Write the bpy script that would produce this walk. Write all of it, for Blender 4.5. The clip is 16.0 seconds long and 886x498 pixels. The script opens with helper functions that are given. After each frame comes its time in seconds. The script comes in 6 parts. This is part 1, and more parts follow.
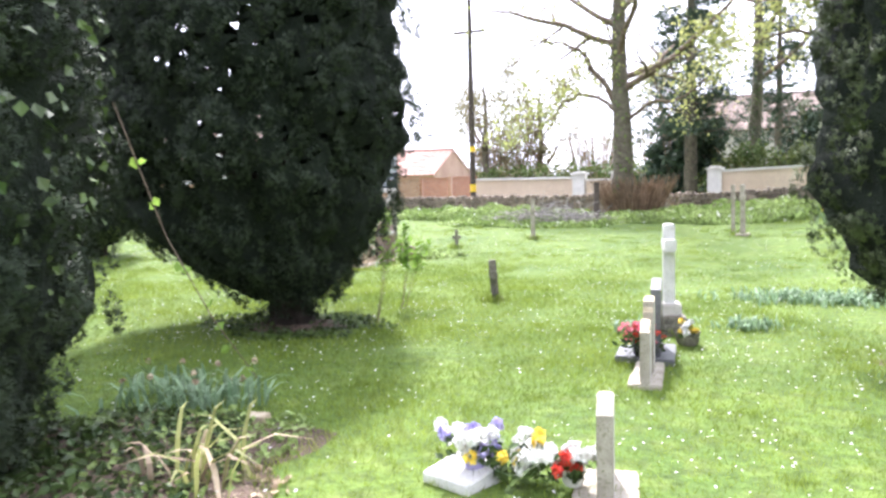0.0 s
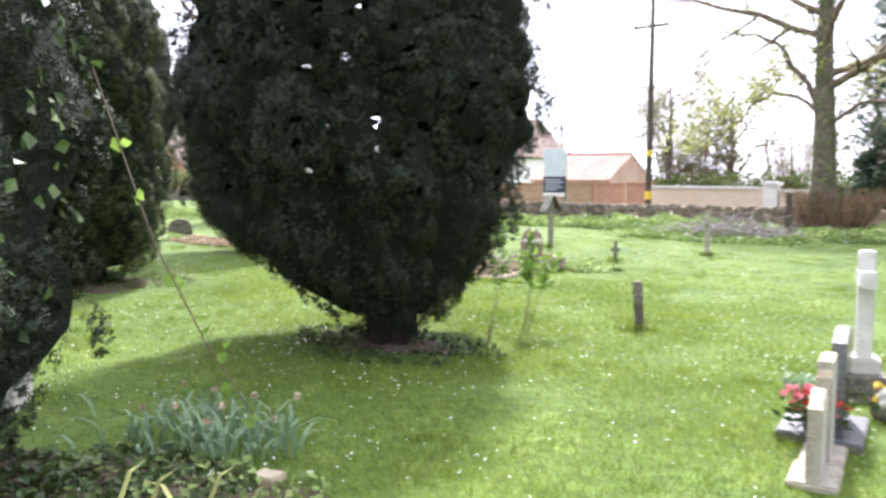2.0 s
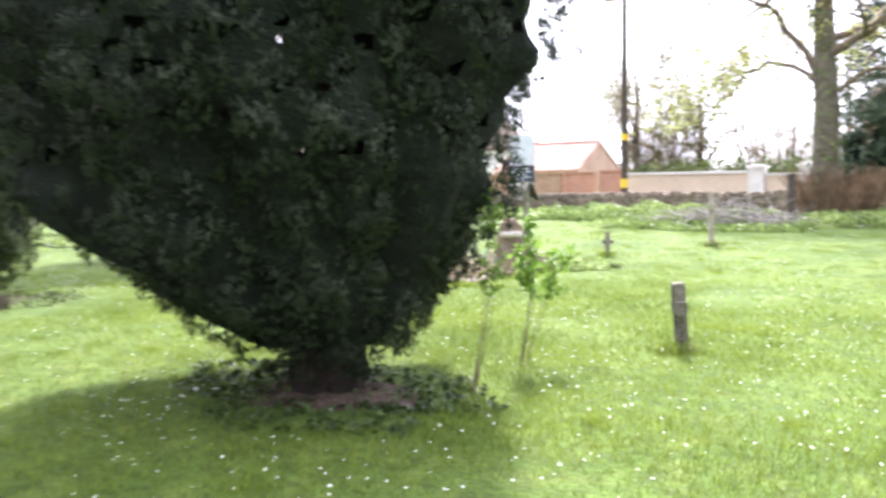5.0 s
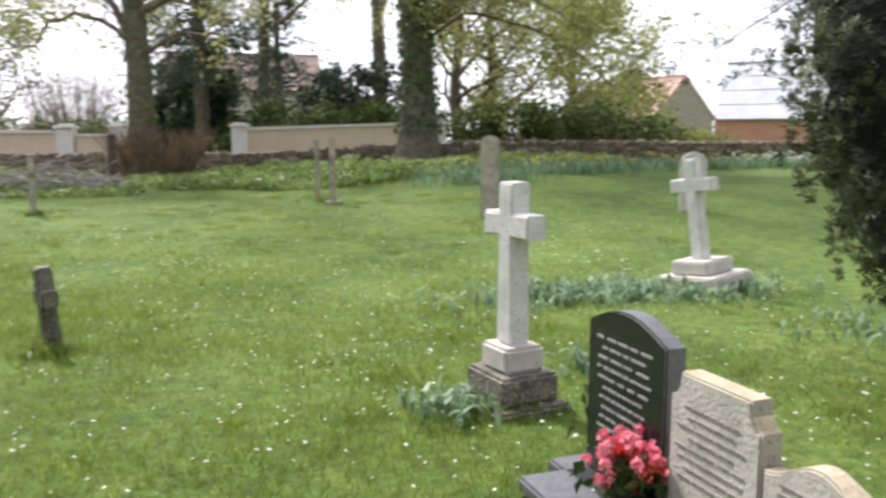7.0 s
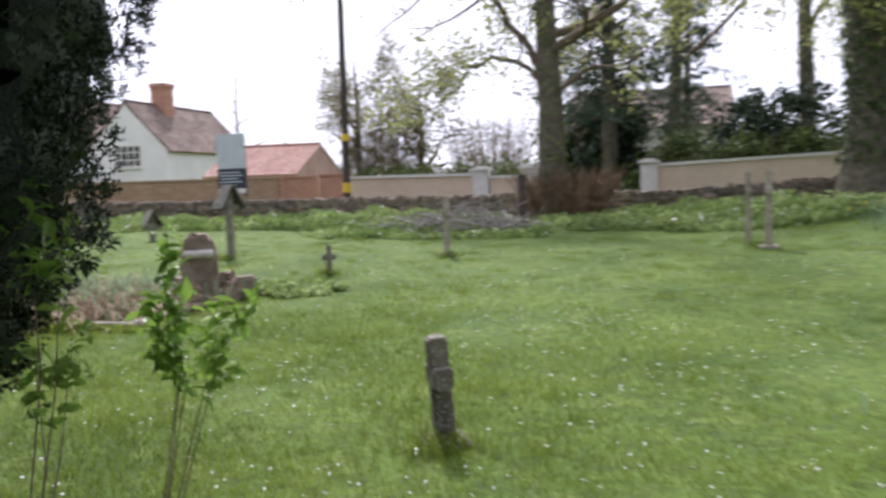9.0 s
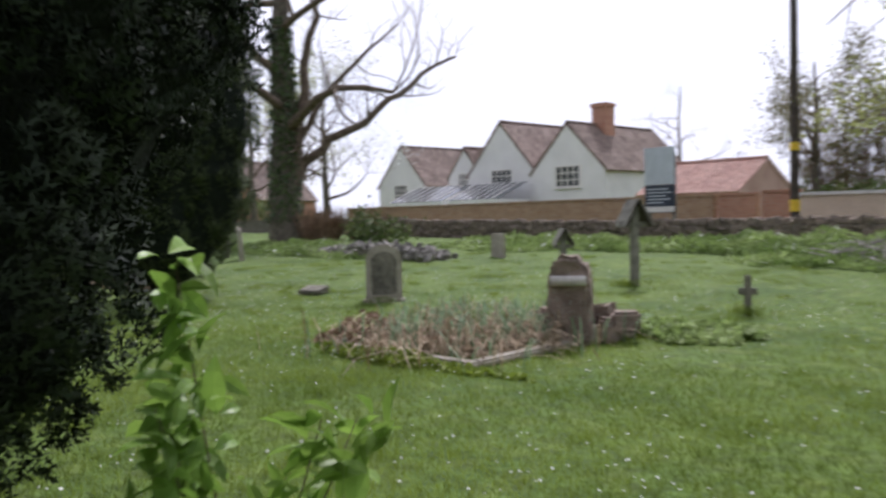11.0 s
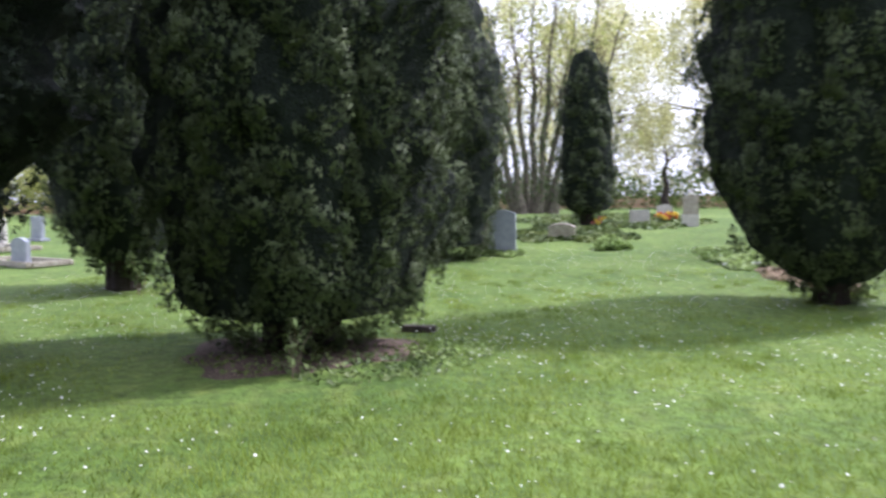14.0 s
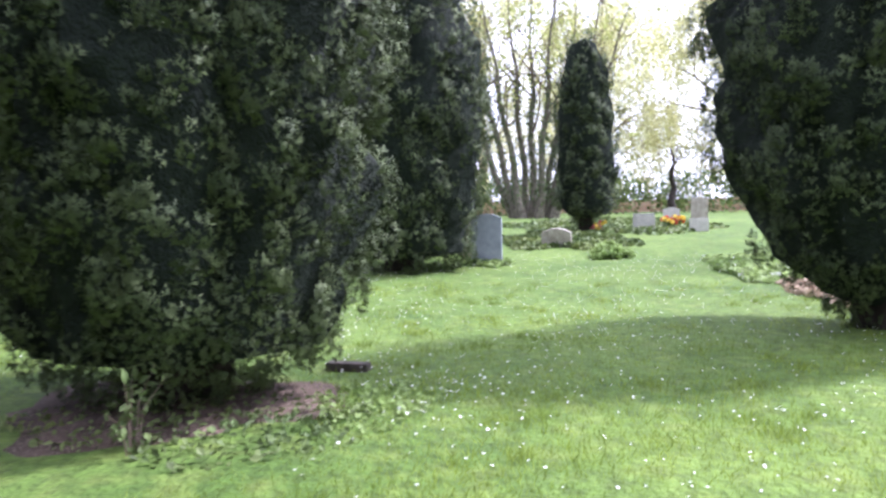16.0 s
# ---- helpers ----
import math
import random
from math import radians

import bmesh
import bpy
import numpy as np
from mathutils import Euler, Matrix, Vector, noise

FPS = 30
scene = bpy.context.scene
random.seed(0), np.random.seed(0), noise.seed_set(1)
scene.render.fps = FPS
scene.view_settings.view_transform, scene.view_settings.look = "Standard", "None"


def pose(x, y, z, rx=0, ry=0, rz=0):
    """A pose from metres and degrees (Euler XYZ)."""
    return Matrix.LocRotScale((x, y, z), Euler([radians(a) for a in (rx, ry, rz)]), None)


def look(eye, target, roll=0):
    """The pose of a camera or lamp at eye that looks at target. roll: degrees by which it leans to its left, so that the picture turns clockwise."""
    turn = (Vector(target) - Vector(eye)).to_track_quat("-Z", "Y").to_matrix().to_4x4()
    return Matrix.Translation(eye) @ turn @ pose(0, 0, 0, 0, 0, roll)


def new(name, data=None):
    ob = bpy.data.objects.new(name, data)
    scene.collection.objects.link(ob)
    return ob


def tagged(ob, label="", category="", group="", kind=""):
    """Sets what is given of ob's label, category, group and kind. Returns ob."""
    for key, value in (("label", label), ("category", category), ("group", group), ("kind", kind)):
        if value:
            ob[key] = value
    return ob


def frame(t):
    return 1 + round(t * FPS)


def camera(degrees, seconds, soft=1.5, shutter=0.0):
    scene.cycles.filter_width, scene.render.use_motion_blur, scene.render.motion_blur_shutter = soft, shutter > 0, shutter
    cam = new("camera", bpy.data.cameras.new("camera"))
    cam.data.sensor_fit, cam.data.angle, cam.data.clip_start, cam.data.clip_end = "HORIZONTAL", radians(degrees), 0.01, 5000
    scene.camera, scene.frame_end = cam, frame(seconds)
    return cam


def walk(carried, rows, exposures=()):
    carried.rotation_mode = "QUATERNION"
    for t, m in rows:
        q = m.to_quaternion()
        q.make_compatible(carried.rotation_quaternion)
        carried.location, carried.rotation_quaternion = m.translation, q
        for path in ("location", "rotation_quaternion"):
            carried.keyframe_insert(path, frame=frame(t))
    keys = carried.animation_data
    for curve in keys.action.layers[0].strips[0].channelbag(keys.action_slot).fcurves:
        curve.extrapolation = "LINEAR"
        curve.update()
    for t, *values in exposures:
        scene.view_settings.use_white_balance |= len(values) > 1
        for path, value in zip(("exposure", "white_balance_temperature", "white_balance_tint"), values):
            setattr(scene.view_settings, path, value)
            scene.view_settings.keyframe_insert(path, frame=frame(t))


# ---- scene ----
cam = camera(58.0, 16.0, 2.7, 0.5)
PATH = [
    (0, (0.257, 0.397, 1.762), (-0.58, 2.205, 1.586), -1.5),
    (0.5, (0.236, 0.782, 1.748), (-0.611, 2.586, 1.578), -0.7),
    (1, (0.211, 1.235, 1.713), (-0.743, 2.988, 1.58), 0.3),
    (1.5, (0.169, 1.701, 1.698), (-0.915, 3.377, 1.576), 1.0),
    (2, (0.08, 2.144, 1.721), (-1.143, 3.718, 1.559), 0.3),
    (2.5, (-0.177, 2.585, 1.701), (-1.53, 4.049, 1.549), -0.3),
    (3, (-0.417, 2.908, 1.698), (-1.869, 4.277, 1.562), -0.6),
    (5.5, (-1.976, 4.7, 1.427), (-2.811, 6.508, 1.235), -0.8),
    (6, (-2.175, 4.909, 1.439), (-2.56, 6.858, 1.21), 0.0),
    (6.5, (-2.323, 5.221, 1.393), (-2.275, 7.205, 1.142), -0.0),
    (7, (-2.473, 5.352, 1.42), (-2.036, 7.285, 1.149), 0.1),
    (7.5, (-2.537, 5.562, 1.418), (-1.995, 7.473, 1.181), -0.5),
    (8, (-2.612, 6.051, 1.388), (-2.433, 8.035, 1.211), -1.7),
    (8.5, (-2.659, 6.555, 1.349), (-2.875, 8.537, 1.192), -2.2),
    (9, (-2.777, 7.117, 1.372), (-3.306, 9.039, 1.209), -1.6),
    (11.3, (-3.546, 9.678, 1.261), (-5.114, 10.916, 1.165), -1.0),
    (11.5, (-3.711, 9.917, 1.295), (-5.352, 11.054, 1.181), -0.7),
    (12, (-4.014, 10.313, 1.301), (-5.818, 11.167, 1.171), -0.5),
    (12.5, (-4.415, 10.618, 1.314), (-6.329, 11.179, 1.171), -0.4),
    (13, (-4.775, 10.88, 1.331), (-6.749, 11.163, 1.183), -0.5),
    (13.5, (-5.211, 11.076, 1.346), (-7.207, 11.1, 1.217), -0.5),
    (14, (-5.673, 11.167, 1.394), (-7.659, 10.964, 1.267), -0.7),
    (14.5, (-6.079, 11.29, 1.397), (-8.049, 10.963, 1.283), -1.3),
    (15, (-6.588, 11.352, 1.37), (-8.566, 11.076, 1.254), -1.2),
    (15.5, (-7.077, 11.429, 1.346), (-9.062, 11.217, 1.239), -1.0),
    (16, (-7.644, 11.56, 1.334), (-9.629, 11.337, 1.221), -1.0),
]
EXPOSURES = [(0.0, 2.0, 5900, 21), (0.5, 1.85, 5950, 21), (3.0, 1.85, 6000, 21), (5.5, 2.15, 6050, 23), (6.0, 1.7, 6150, 19), (7.0, 0.9, 6250, 18), (8.0, 0.82, 6000, 20), (8.5, 0.72, 6000, 20), (9.0, 0.6, 5950, 22), (11.5, 0.12, 5900, 21), (12.5, 0.45, 5850, 22), (13.5, 0.88, 5750, 23), (14.5, 1.4, 5500, 29), (16.0, 1.7, 5450, 30)]
walk(cam, [(t, look(eye, target, roll)) for t, eye, target, roll in PATH], EXPOSURES)

# ---- world, sun ----
SUN_DIR = Vector((-0.45, 0.89, 1.22)).normalized()
world = bpy.data.worlds.new("world")
scene.world = world
world.use_nodes = True
wn, wl = world.node_tree.nodes, world.node_tree.links
sky = wn.new("ShaderNodeTexSky")
sky.sky_type = "NISHITA"
sky.sun_disc = False
sky.sun_elevation = math.asin(SUN_DIR.z)
sky.sun_rotation = math.atan2(SUN_DIR.x, SUN_DIR.y)
wbg = wn["Background"]
# thin bright cloud over a hazy sky
wtc = wn.new("ShaderNodeTexCoord")
wmap = wn.new("ShaderNodeMapping")
wmap.inputs["Scale"].default_value = (1.0, 1.0, 2.6)
wnoise = wn.new("ShaderNodeTexNoise")
wnoise.inputs["Scale"].default_value = 2.2
wnoise.inputs["Detail"].default_value = 7
wramp = wn.new("ShaderNodeMapRange")
wramp.inputs[1].default_value, wramp.inputs[2].default_value = 0.3, 0.5
wramp.inputs[3].default_value, wramp.inputs[4].default_value = 0.74, 1.0
wmul = wn.new("ShaderNodeMixRGB")
wmul.blend_type = "MULTIPLY"
wmul.inputs[0].default_value = 1.0
wmul.inputs[2].default_value = (0.1, 0.1, 0.1, 1)
wmix = wn.new("ShaderNodeMixRGB")
# the haze is brighter towards the sun
wnorm = wn.new("ShaderNodeVectorMath")
wnorm.operation = "NORMALIZE"
wdot = wn.new("ShaderNodeVectorMath")
wdot.operation = "DOT_PRODUCT"
wdot.inputs[1].default_value = tuple(SUN_DIR)
whaze = wn.new("ShaderNodeMapRange")
whaze.inputs[1].default_value, whaze.inputs[2].default_value = -0.6, 0.9
whaze.inputs[3].default_value, whaze.inputs[4].default_value = 0.32, 1.12
wcloud = wn.new("ShaderNodeVectorMath")
wcloud.operation = "SCALE"
wcloud.inputs[0].default_value = (0.97, 0.985, 1.02)
wl.new(wtc.outputs["Generated"], wnorm.inputs[0])
wl.new(wnorm.outputs[0], wdot.inputs[0])
wl.new(wdot.outputs["Value"], whaze.inputs[0])
wl.new(whaze.outputs[0], wcloud.inputs["Scale"])
wl.new(wcloud.outputs[0], wmix.inputs[2])
wl.new(wtc.outputs["Generated"], wmap.inputs["Vector"])
wl.new(wmap.outputs["Vector"], wnoise.inputs["Vector"])
wl.new(wnoise.outputs["Fac"], wramp.inputs[0])
wl.new(wramp.outputs[0], wmix.inputs[0])
wl.new(sky.outputs[0], wmul.inputs[1])
wl.new(wmul.outputs[0], wmix.inputs[1])
wl.new(wmix.outputs[0], wbg.inputs["Color"])
wbg.inputs["Strength"].default_value = 1.0
sun_data = bpy.data.lights.new("sun", "SUN")
sun_data.energy, sun_data.angle, sun_data.color = 3.1, radians(5.0), (1.0, 0.95, 0.86)
sun = new("sun", sun_data)
sun.matrix_world = look(SUN_DIR * 60, (0, 0, 0))

# ---- materials ----
def material(name, a, b, rough=0.8, scale=8.0, fine=80.0, bump=0.3, dist=0.01, metal=0.0, island=0.0, obj=0.0, thin=0.0, c=None, spec=0.3):
    """Two colours mixed by noise at two scales, bump, variation by piece or island, and light through thin leaves."""
    m = bpy.data.materials.new(name)
    m.use_nodes = True
    n, l = m.node_tree.nodes, m.node_tree.links
    bs, out = n["Principled BSDF"], n["Material Output"]
    tc = n.new("ShaderNodeTexCoord")
    geo = n.new("ShaderNodeNewGeometry")
    n1 = n.new("ShaderNodeTexNoise")
    n1.inputs["Scale"].default_value, n1.inputs["Detail"].default_value = scale, 5
    n2 = n.new("ShaderNodeTexNoise")
    n2.inputs["Scale"].default_value, n2.inputs["Detail"].default_value = fine, 3
    l.new(geo.outputs["Position"], n1.inputs["Vector"])
    l.new(geo.outputs["Position"], n2.inputs["Vector"])
    mix = n.new("ShaderNodeMixRGB")
    mix.inputs[1].default_value, mix.inputs[2].default_value = (*a, 1), (*b, 1)
    rng = n.new("ShaderNodeMapRange")
    rng.inputs[1].default_value, rng.inputs[2].default_value = 0.33, 0.67
    l.new(n1.outputs["Fac"], rng.inputs[0])
    l.new(rng.outputs[0], mix.inputs[0])
    last = mix.outputs[0]
    if c:
        m3 = n.new("ShaderNodeMixRGB")
        m3.inputs[2].default_value = (*c, 1)
        r3 = n.new("ShaderNodeMapRange")
        r3.inputs[1].default_value, r3.inputs[2].default_value = 0.56, 0.66
        l.new(n2.outputs["Fac"], r3.inputs[0])
        l.new(r3.outputs[0], m3.inputs[0])
        l.new(last, m3.inputs[1])
        last = m3.outputs[0]
    hsv = n.new("ShaderNodeHueSaturation")
    l.new(last, hsv.inputs["Color"])
    add = n.new("ShaderNodeMath")
    add.operation = "MULTIPLY_ADD"
    add.inputs[1].default_value, add.inputs[2].default_value = 0.5, 0.75
    l.new(n2.outputs["Fac"], add.inputs[0])
    val = add.outputs[0]
    for amount, src in ((island, geo.outputs["Random Per Island"]), (obj, None)):
        if amount:
            if src is None:
                src = n.new("ShaderNodeObjectInfo").outputs["Random"]
            k = n.new("ShaderNodeMapRange")
            k.inputs[3].default_value, k.inputs[4].default_value = 1 - amount, 1 + amount
            l.new(src, k.inputs[0])
            mu = n.new("ShaderNodeMath")
            mu.operation = "MULTIPLY"
            l.new(val, mu.inputs[0])
            l.new(k.outputs[0], mu.inputs[1])
            val = mu.outputs[0]
    l.new(val, hsv.inputs["Value"])
    l.new(hsv.outputs[0], bs.inputs["Base Color"])
    bs.inputs["Roughness"].default_value, bs.inputs["Metallic"].default_value = rough, metal
    bs.inputs["Specular IOR Level"].default_value = spec
    if bump:
        bp = n.new("ShaderNodeBump")
        bp.inputs["Strength"].default_value, bp.inputs["Distance"].default_value = bump, dist
        ad = n.new("ShaderNodeMath")
        ad.operation = "ADD"
        l.new(n1.outputs["Fac"], ad.inputs[0])
        l.new(n2.outputs["Fac"], ad.inputs[1])
        l.new(ad.outputs[0], bp.inputs["Height"])
        l.new(bp.outputs[0], bs.inputs["Normal"])
    if thin:
        tr = n.new("ShaderNodeBsdfTranslucent")
        l.new(hsv.outputs[0], tr.inputs["Color"])
        ms = n.new("ShaderNodeMixShader")
        ms.inputs[0].default_value = thin
        l.new(bs.outputs[0], ms.inputs[1])
        l.new(tr.outputs[0], ms.inputs[2])
        l.new(ms.outputs[0], out.inputs["Surface"])
    return m


M_YEW = material("yew_leaf", (0.042, 0.062, 0.023), (0.104, 0.134, 0.052), 0.62, 5.5, 18, 0, island=0.12, thin=0.04, spec=0.2)
# darker yew tone, with the shade of backlit crowns put into its colour
M_YEWSHADED = material("shaded_yew_leaf", (0.021, 0.034, 0.018), (0.05, 0.068, 0.037), 0.62, 5.5, 18, 0, island=0.12, thin=0.03, spec=0.2)
# near-black: the shade deep in a yew crown, given as a colour
M_YEWCORESHADE = material("yew_core_shade", (0.006, 0.011, 0.006), (0.014, 0.022, 0.012), 0.9, 9, 40, 0.8, 0.05)
M_BARK = material("bark", (0.09, 0.075, 0.06), (0.19, 0.165, 0.13), 0.9, 7, 45, 0.8, 0.03, c=(0.13, 0.15, 0.07))
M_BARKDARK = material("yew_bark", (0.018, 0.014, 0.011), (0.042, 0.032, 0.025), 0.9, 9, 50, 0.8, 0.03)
M_TWIG = material("twig", (0.1, 0.075, 0.055), (0.2, 0.155, 0.115), 0.9, 7, 40, 0)
M_LEAF = material("spring_leaf", (0.27, 0.31, 0.1), (0.42, 0.43, 0.16), 0.6, 1.2, 9, 0, island=0.35, thin=0.45)
M_BUD = material("budding_twig_leaf", (0.17, 0.165, 0.085), (0.28, 0.26, 0.14), 0.7, 1.2, 9, 0, island=0.35, thin=0.3)
M_WILLOW = material("willow_leaf", (0.5, 0.5, 0.24), (0.68, 0.66, 0.36), 0.6, 0.8, 9, 0, island=0.3, thin=0.5)
M_PINE = material("conifer_needle", (0.03, 0.055, 0.035), (0.075, 0.11, 0.065), 0.6, 1.2, 9, 0, island=0.4, thin=0.1)
M_HEDGE = material("hedge_leaf", (0.07, 0.11, 0.035), (0.16, 0.2, 0.06), 0.6, 1.2, 9, 0, island=0.4, thin=0.25)
M_IVY = material("ivy_leaf", (0.035, 0.065, 0.02), (0.085, 0.125, 0.035), 0.4, 3, 20, 0, island=0.45, thin=0.15)
M_ELDER = material("elder_leaf", (0.16, 0.29, 0.045), (0.28, 0.42, 0.08), 0.4, 3, 30, 0.2, island=0.3, thin=0.45)
M_BROWN = material("dead_stems", (0.16, 0.1, 0.06), (0.33, 0.24, 0.16), 0.9, 4, 30, 0, island=0.4, thin=0.15)
M_STRAW = material("dead_plants", (0.32, 0.24, 0.16), (0.56, 0.46, 0.33), 0.9, 4, 30, 0, island=0.35, thin=0.2)
M_SOIL = material("bare_soil", (0.06, 0.042, 0.032), (0.125, 0.088, 0.065), 0.95, 4, 40, 0.9, 0.03, c=(0.2, 0.155, 0.115))
M_STRAP = material("narcissus_leaf", (0.15, 0.24, 0.13), (0.28, 0.39, 0.23), 0.45, 3, 30, 0, island=0.3, thin=0.35)
M_BLADE = material("grass_blade", (0.135, 0.2, 0.024), (0.235, 0.305, 0.044), 0.55, 0.7, 6, 0, island=0.35, thin=0.42)
M_WEED = material("weed_leaf", (0.16, 0.24, 0.06), (0.32, 0.41, 0.15), 0.6, 0.8, 8, 0, island=0.4, thin=0.35)
M_WHITEPETAL = material("white_petal", (0.75, 0.75, 0.72), (0.85, 0.85, 0.8), 0.6, 20, 90, 0, thin=0.2)
M_YELLOWPETAL = material("yellow_petal", (0.75, 0.55, 0.05), (0.85, 0.68, 0.12), 0.6, 20, 90, 0, thin=0.2)
M_REDPETAL = material("red_petal", (0.6, 0.04, 0.03), (0.75, 0.12, 0.07), 0.6, 15, 60, 0, island=0.3, thin=0.2)
M_PINKPETAL = material("pink_petal", (0.75, 0.13, 0.2), (0.85, 0.35, 0.4), 0.6, 15, 60, 0, island=0.3, thin=0.2)
M_LILACPETAL = material("lilac_petal", (0.3, 0.25, 0.6), (0.62, 0.58, 0.8), 0.6, 15, 60, 0, island=0.3, thin=0.2)
M_STONE = material("weathered_stone", (0.3, 0.27, 0.22), (0.47, 0.43, 0.36), 0.85, 7, 60, 0.6, 0.01, c=(0.2, 0.19, 0.13))
M_PALESTONE = material("pale_stone", (0.48, 0.46, 0.42), (0.64, 0.61, 0.56), 0.8, 8, 70, 0.5, 0.008, c=(0.36, 0.34, 0.28))
M_MARBLE = material("lichened_marble", (0.6, 0.6, 0.58), (0.78, 0.77, 0.74), 0.7, 9, 60, 0.4, 0.006, c=(0.42, 0.41, 0.33))
M_DARKSTONE = material("mossy_dark_stone", (0.08, 0.075, 0.06), (0.22, 0.2, 0.16), 0.9, 8, 55, 0.7, 0.012, c=(0.36, 0.35, 0.3))
M_BROWNSTONE = material("brown_rock", (0.17, 0.125, 0.1), (0.33, 0.255, 0.205), 0.9, 6, 40, 0.9, 0.02, c=(0.24, 0.23, 0.2))
M_RUBBLE = material("grey_rubble", (0.16, 0.15, 0.135), (0.32, 0.3, 0.27), 0.9, 6, 40, 0.6, 0.01, island=0.3)
M_SLATE = material("grey_slate", (0.24, 0.265, 0.3), (0.34, 0.36, 0.4), 0.6, 6, 60, 0.2, 0.004)
M_GRANITE = material("polished_black_granite", (0.012, 0.013, 0.015), (0.025, 0.027, 0.03), 0.16, 30, 300, 0, spec=0.5)
M_GRANITEEDGE = material("honed_granite_edge", (0.1, 0.105, 0.11), (0.16, 0.165, 0.17), 0.5, 30, 250, 0.1, 0.002)
M_LETTER = material("silver_lettering", (0.3, 0.31, 0.31), (0.42, 0.42, 0.42), 0.6, 20, 90, 0)
M_LETTERDARK = material("worn_lettering", (0.2, 0.19, 0.17), (0.28, 0.26, 0.24), 0.8, 20, 90, 0)
M_LICHEN = material("ochre_lichen", (0.36, 0.3, 0.2), (0.5, 0.44, 0.32), 0.9, 12, 60, 0.6, 0.006)
M_WALLSTONE = material("dry_wall_stone", (0.14, 0.11, 0.09), (0.3, 0.24, 0.19), 0.92, 5, 40, 0.8, 0.02, island=0.3, obj=0.3, c=(0.36, 0.33, 0.27))
M_CREAM = material("cream_render", (0.66, 0.53, 0.4), (0.74, 0.61, 0.47), 0.9, 1.1, 30, 0.3, 0.01)
M_COPING = material("white_coping", (0.7, 0.68, 0.64), (0.82, 0.8, 0.76), 0.8, 4, 50, 0.3, 0.01)
M_HOUSE = material("white_lime_wash", (0.8, 0.8, 0.79), (0.88, 0.88, 0.87), 0.85, 0.9, 25, 0.3, 0.01)
M_ROOF = material("weathered_roof_tile", (0.17, 0.125, 0.105), (0.31, 0.24, 0.205), 0.85, 1.4, 14, 0.6, 0.04, island=0.25, c=(0.44, 0.36, 0.3))
M_PINKROOF = material("pink_roof_tile", (0.5, 0.32, 0.27), (0.6, 0.41, 0.35), 0.85, 1.4, 14, 0.5, 0.04, island=0.15)
M_METALROOF = material("pale_sheet_roof", (0.42, 0.44, 0.47), (0.52, 0.54, 0.57), 0.5, 0.8, 12, 0.2, 0.02)
M_TIMBER = material("weathered_timber", (0.17, 0.16, 0.135), (0.3, 0.285, 0.245), 0.9, 9, 70, 0.6, 0.008)
M_DARKTIMBER = material("dark_timber", (0.05, 0.042, 0.035), (0.11, 0.09, 0.075), 0.9, 9, 70, 0.5, 0.008)
M_GREYWOOD = material("bleached_branches", (0.22, 0.2, 0.18), (0.46, 0.43, 0.4), 0.9, 5, 40, 0, island=0.35)
M_YELLOWBAND = material("yellow_band", (0.75, 0.5, 0.04), (0.85, 0.6, 0.07), 0.6, 9, 50, 0)
M_SIGNGREY = material("sign_pale_grey", (0.5, 0.55, 0.6), (0.58, 0.63, 0.68), 0.6, 3, 30, 0)
M_SIGNNAVY = material("sign_navy", (0.03, 0.04, 0.06), (0.05, 0.06, 0.085), 0.5, 3, 30, 0)
M_ASPHALT = material("asphalt", (0.045, 0.045, 0.048), (0.065, 0.065, 0.066), 0.9, 2, 60, 0.4, 0.01)


def brick_material(name, c1, c2, mortar, scale):
    m = material(name, c1, c2, 0.9, 2.0, 40, 0.3, 0.01)
    n, l = m.node_tree.nodes, m.node_tree.links
    bk = n.new("ShaderNodeTexBrick")
    bk.inputs["Color1"].default_value, bk.inputs["Color2"].default_value, bk.inputs["Mortar"].default_value = (*c1, 1), (*c2, 1), (*mortar, 1)
    bk.inputs["Scale"].default_value = scale
    bk.inputs["Mortar Size"].default_value = 0.018
    mp = n.new("ShaderNodeMapping")
    mp.inputs["Rotation"].default_value = (radians(-90), 0, 0)
    geo = n.new("ShaderNodeNewGeometry")
    l.new(geo.outputs["Position"], mp.inputs["Vector"])
    l.new(mp.outputs["Vector"], bk.inputs["Vector"])
    hsv = [x for x in n if x.type == "HUE_SAT"][0]
    l.new(bk.outputs["Color"], hsv.inputs["Color"])
    return m


M_BRICK = brick_material("old_brick", (0.34, 0.2, 0.12), (0.44, 0.29, 0.18), (0.4, 0.35, 0.28), 2.3)
M_REDBRICK = brick_material("red_brick", (0.43, 0.21, 0.14), (0.5, 0.27, 0.18), (0.42, 0.32, 0.26), 2.3)

M_GLASS = bpy.data.materials.new("window_glass")
M_GLASS.use_nodes = True
gb = M_GLASS.node_tree.nodes["Principled BSDF"]
gb.inputs["Base Color"].default_value = (0.05, 0.06, 0.07, 1)
gb.inputs["Roughness"].default_value = 0.06
gb.inputs["Specular IOR Level"].default_value = 0.8


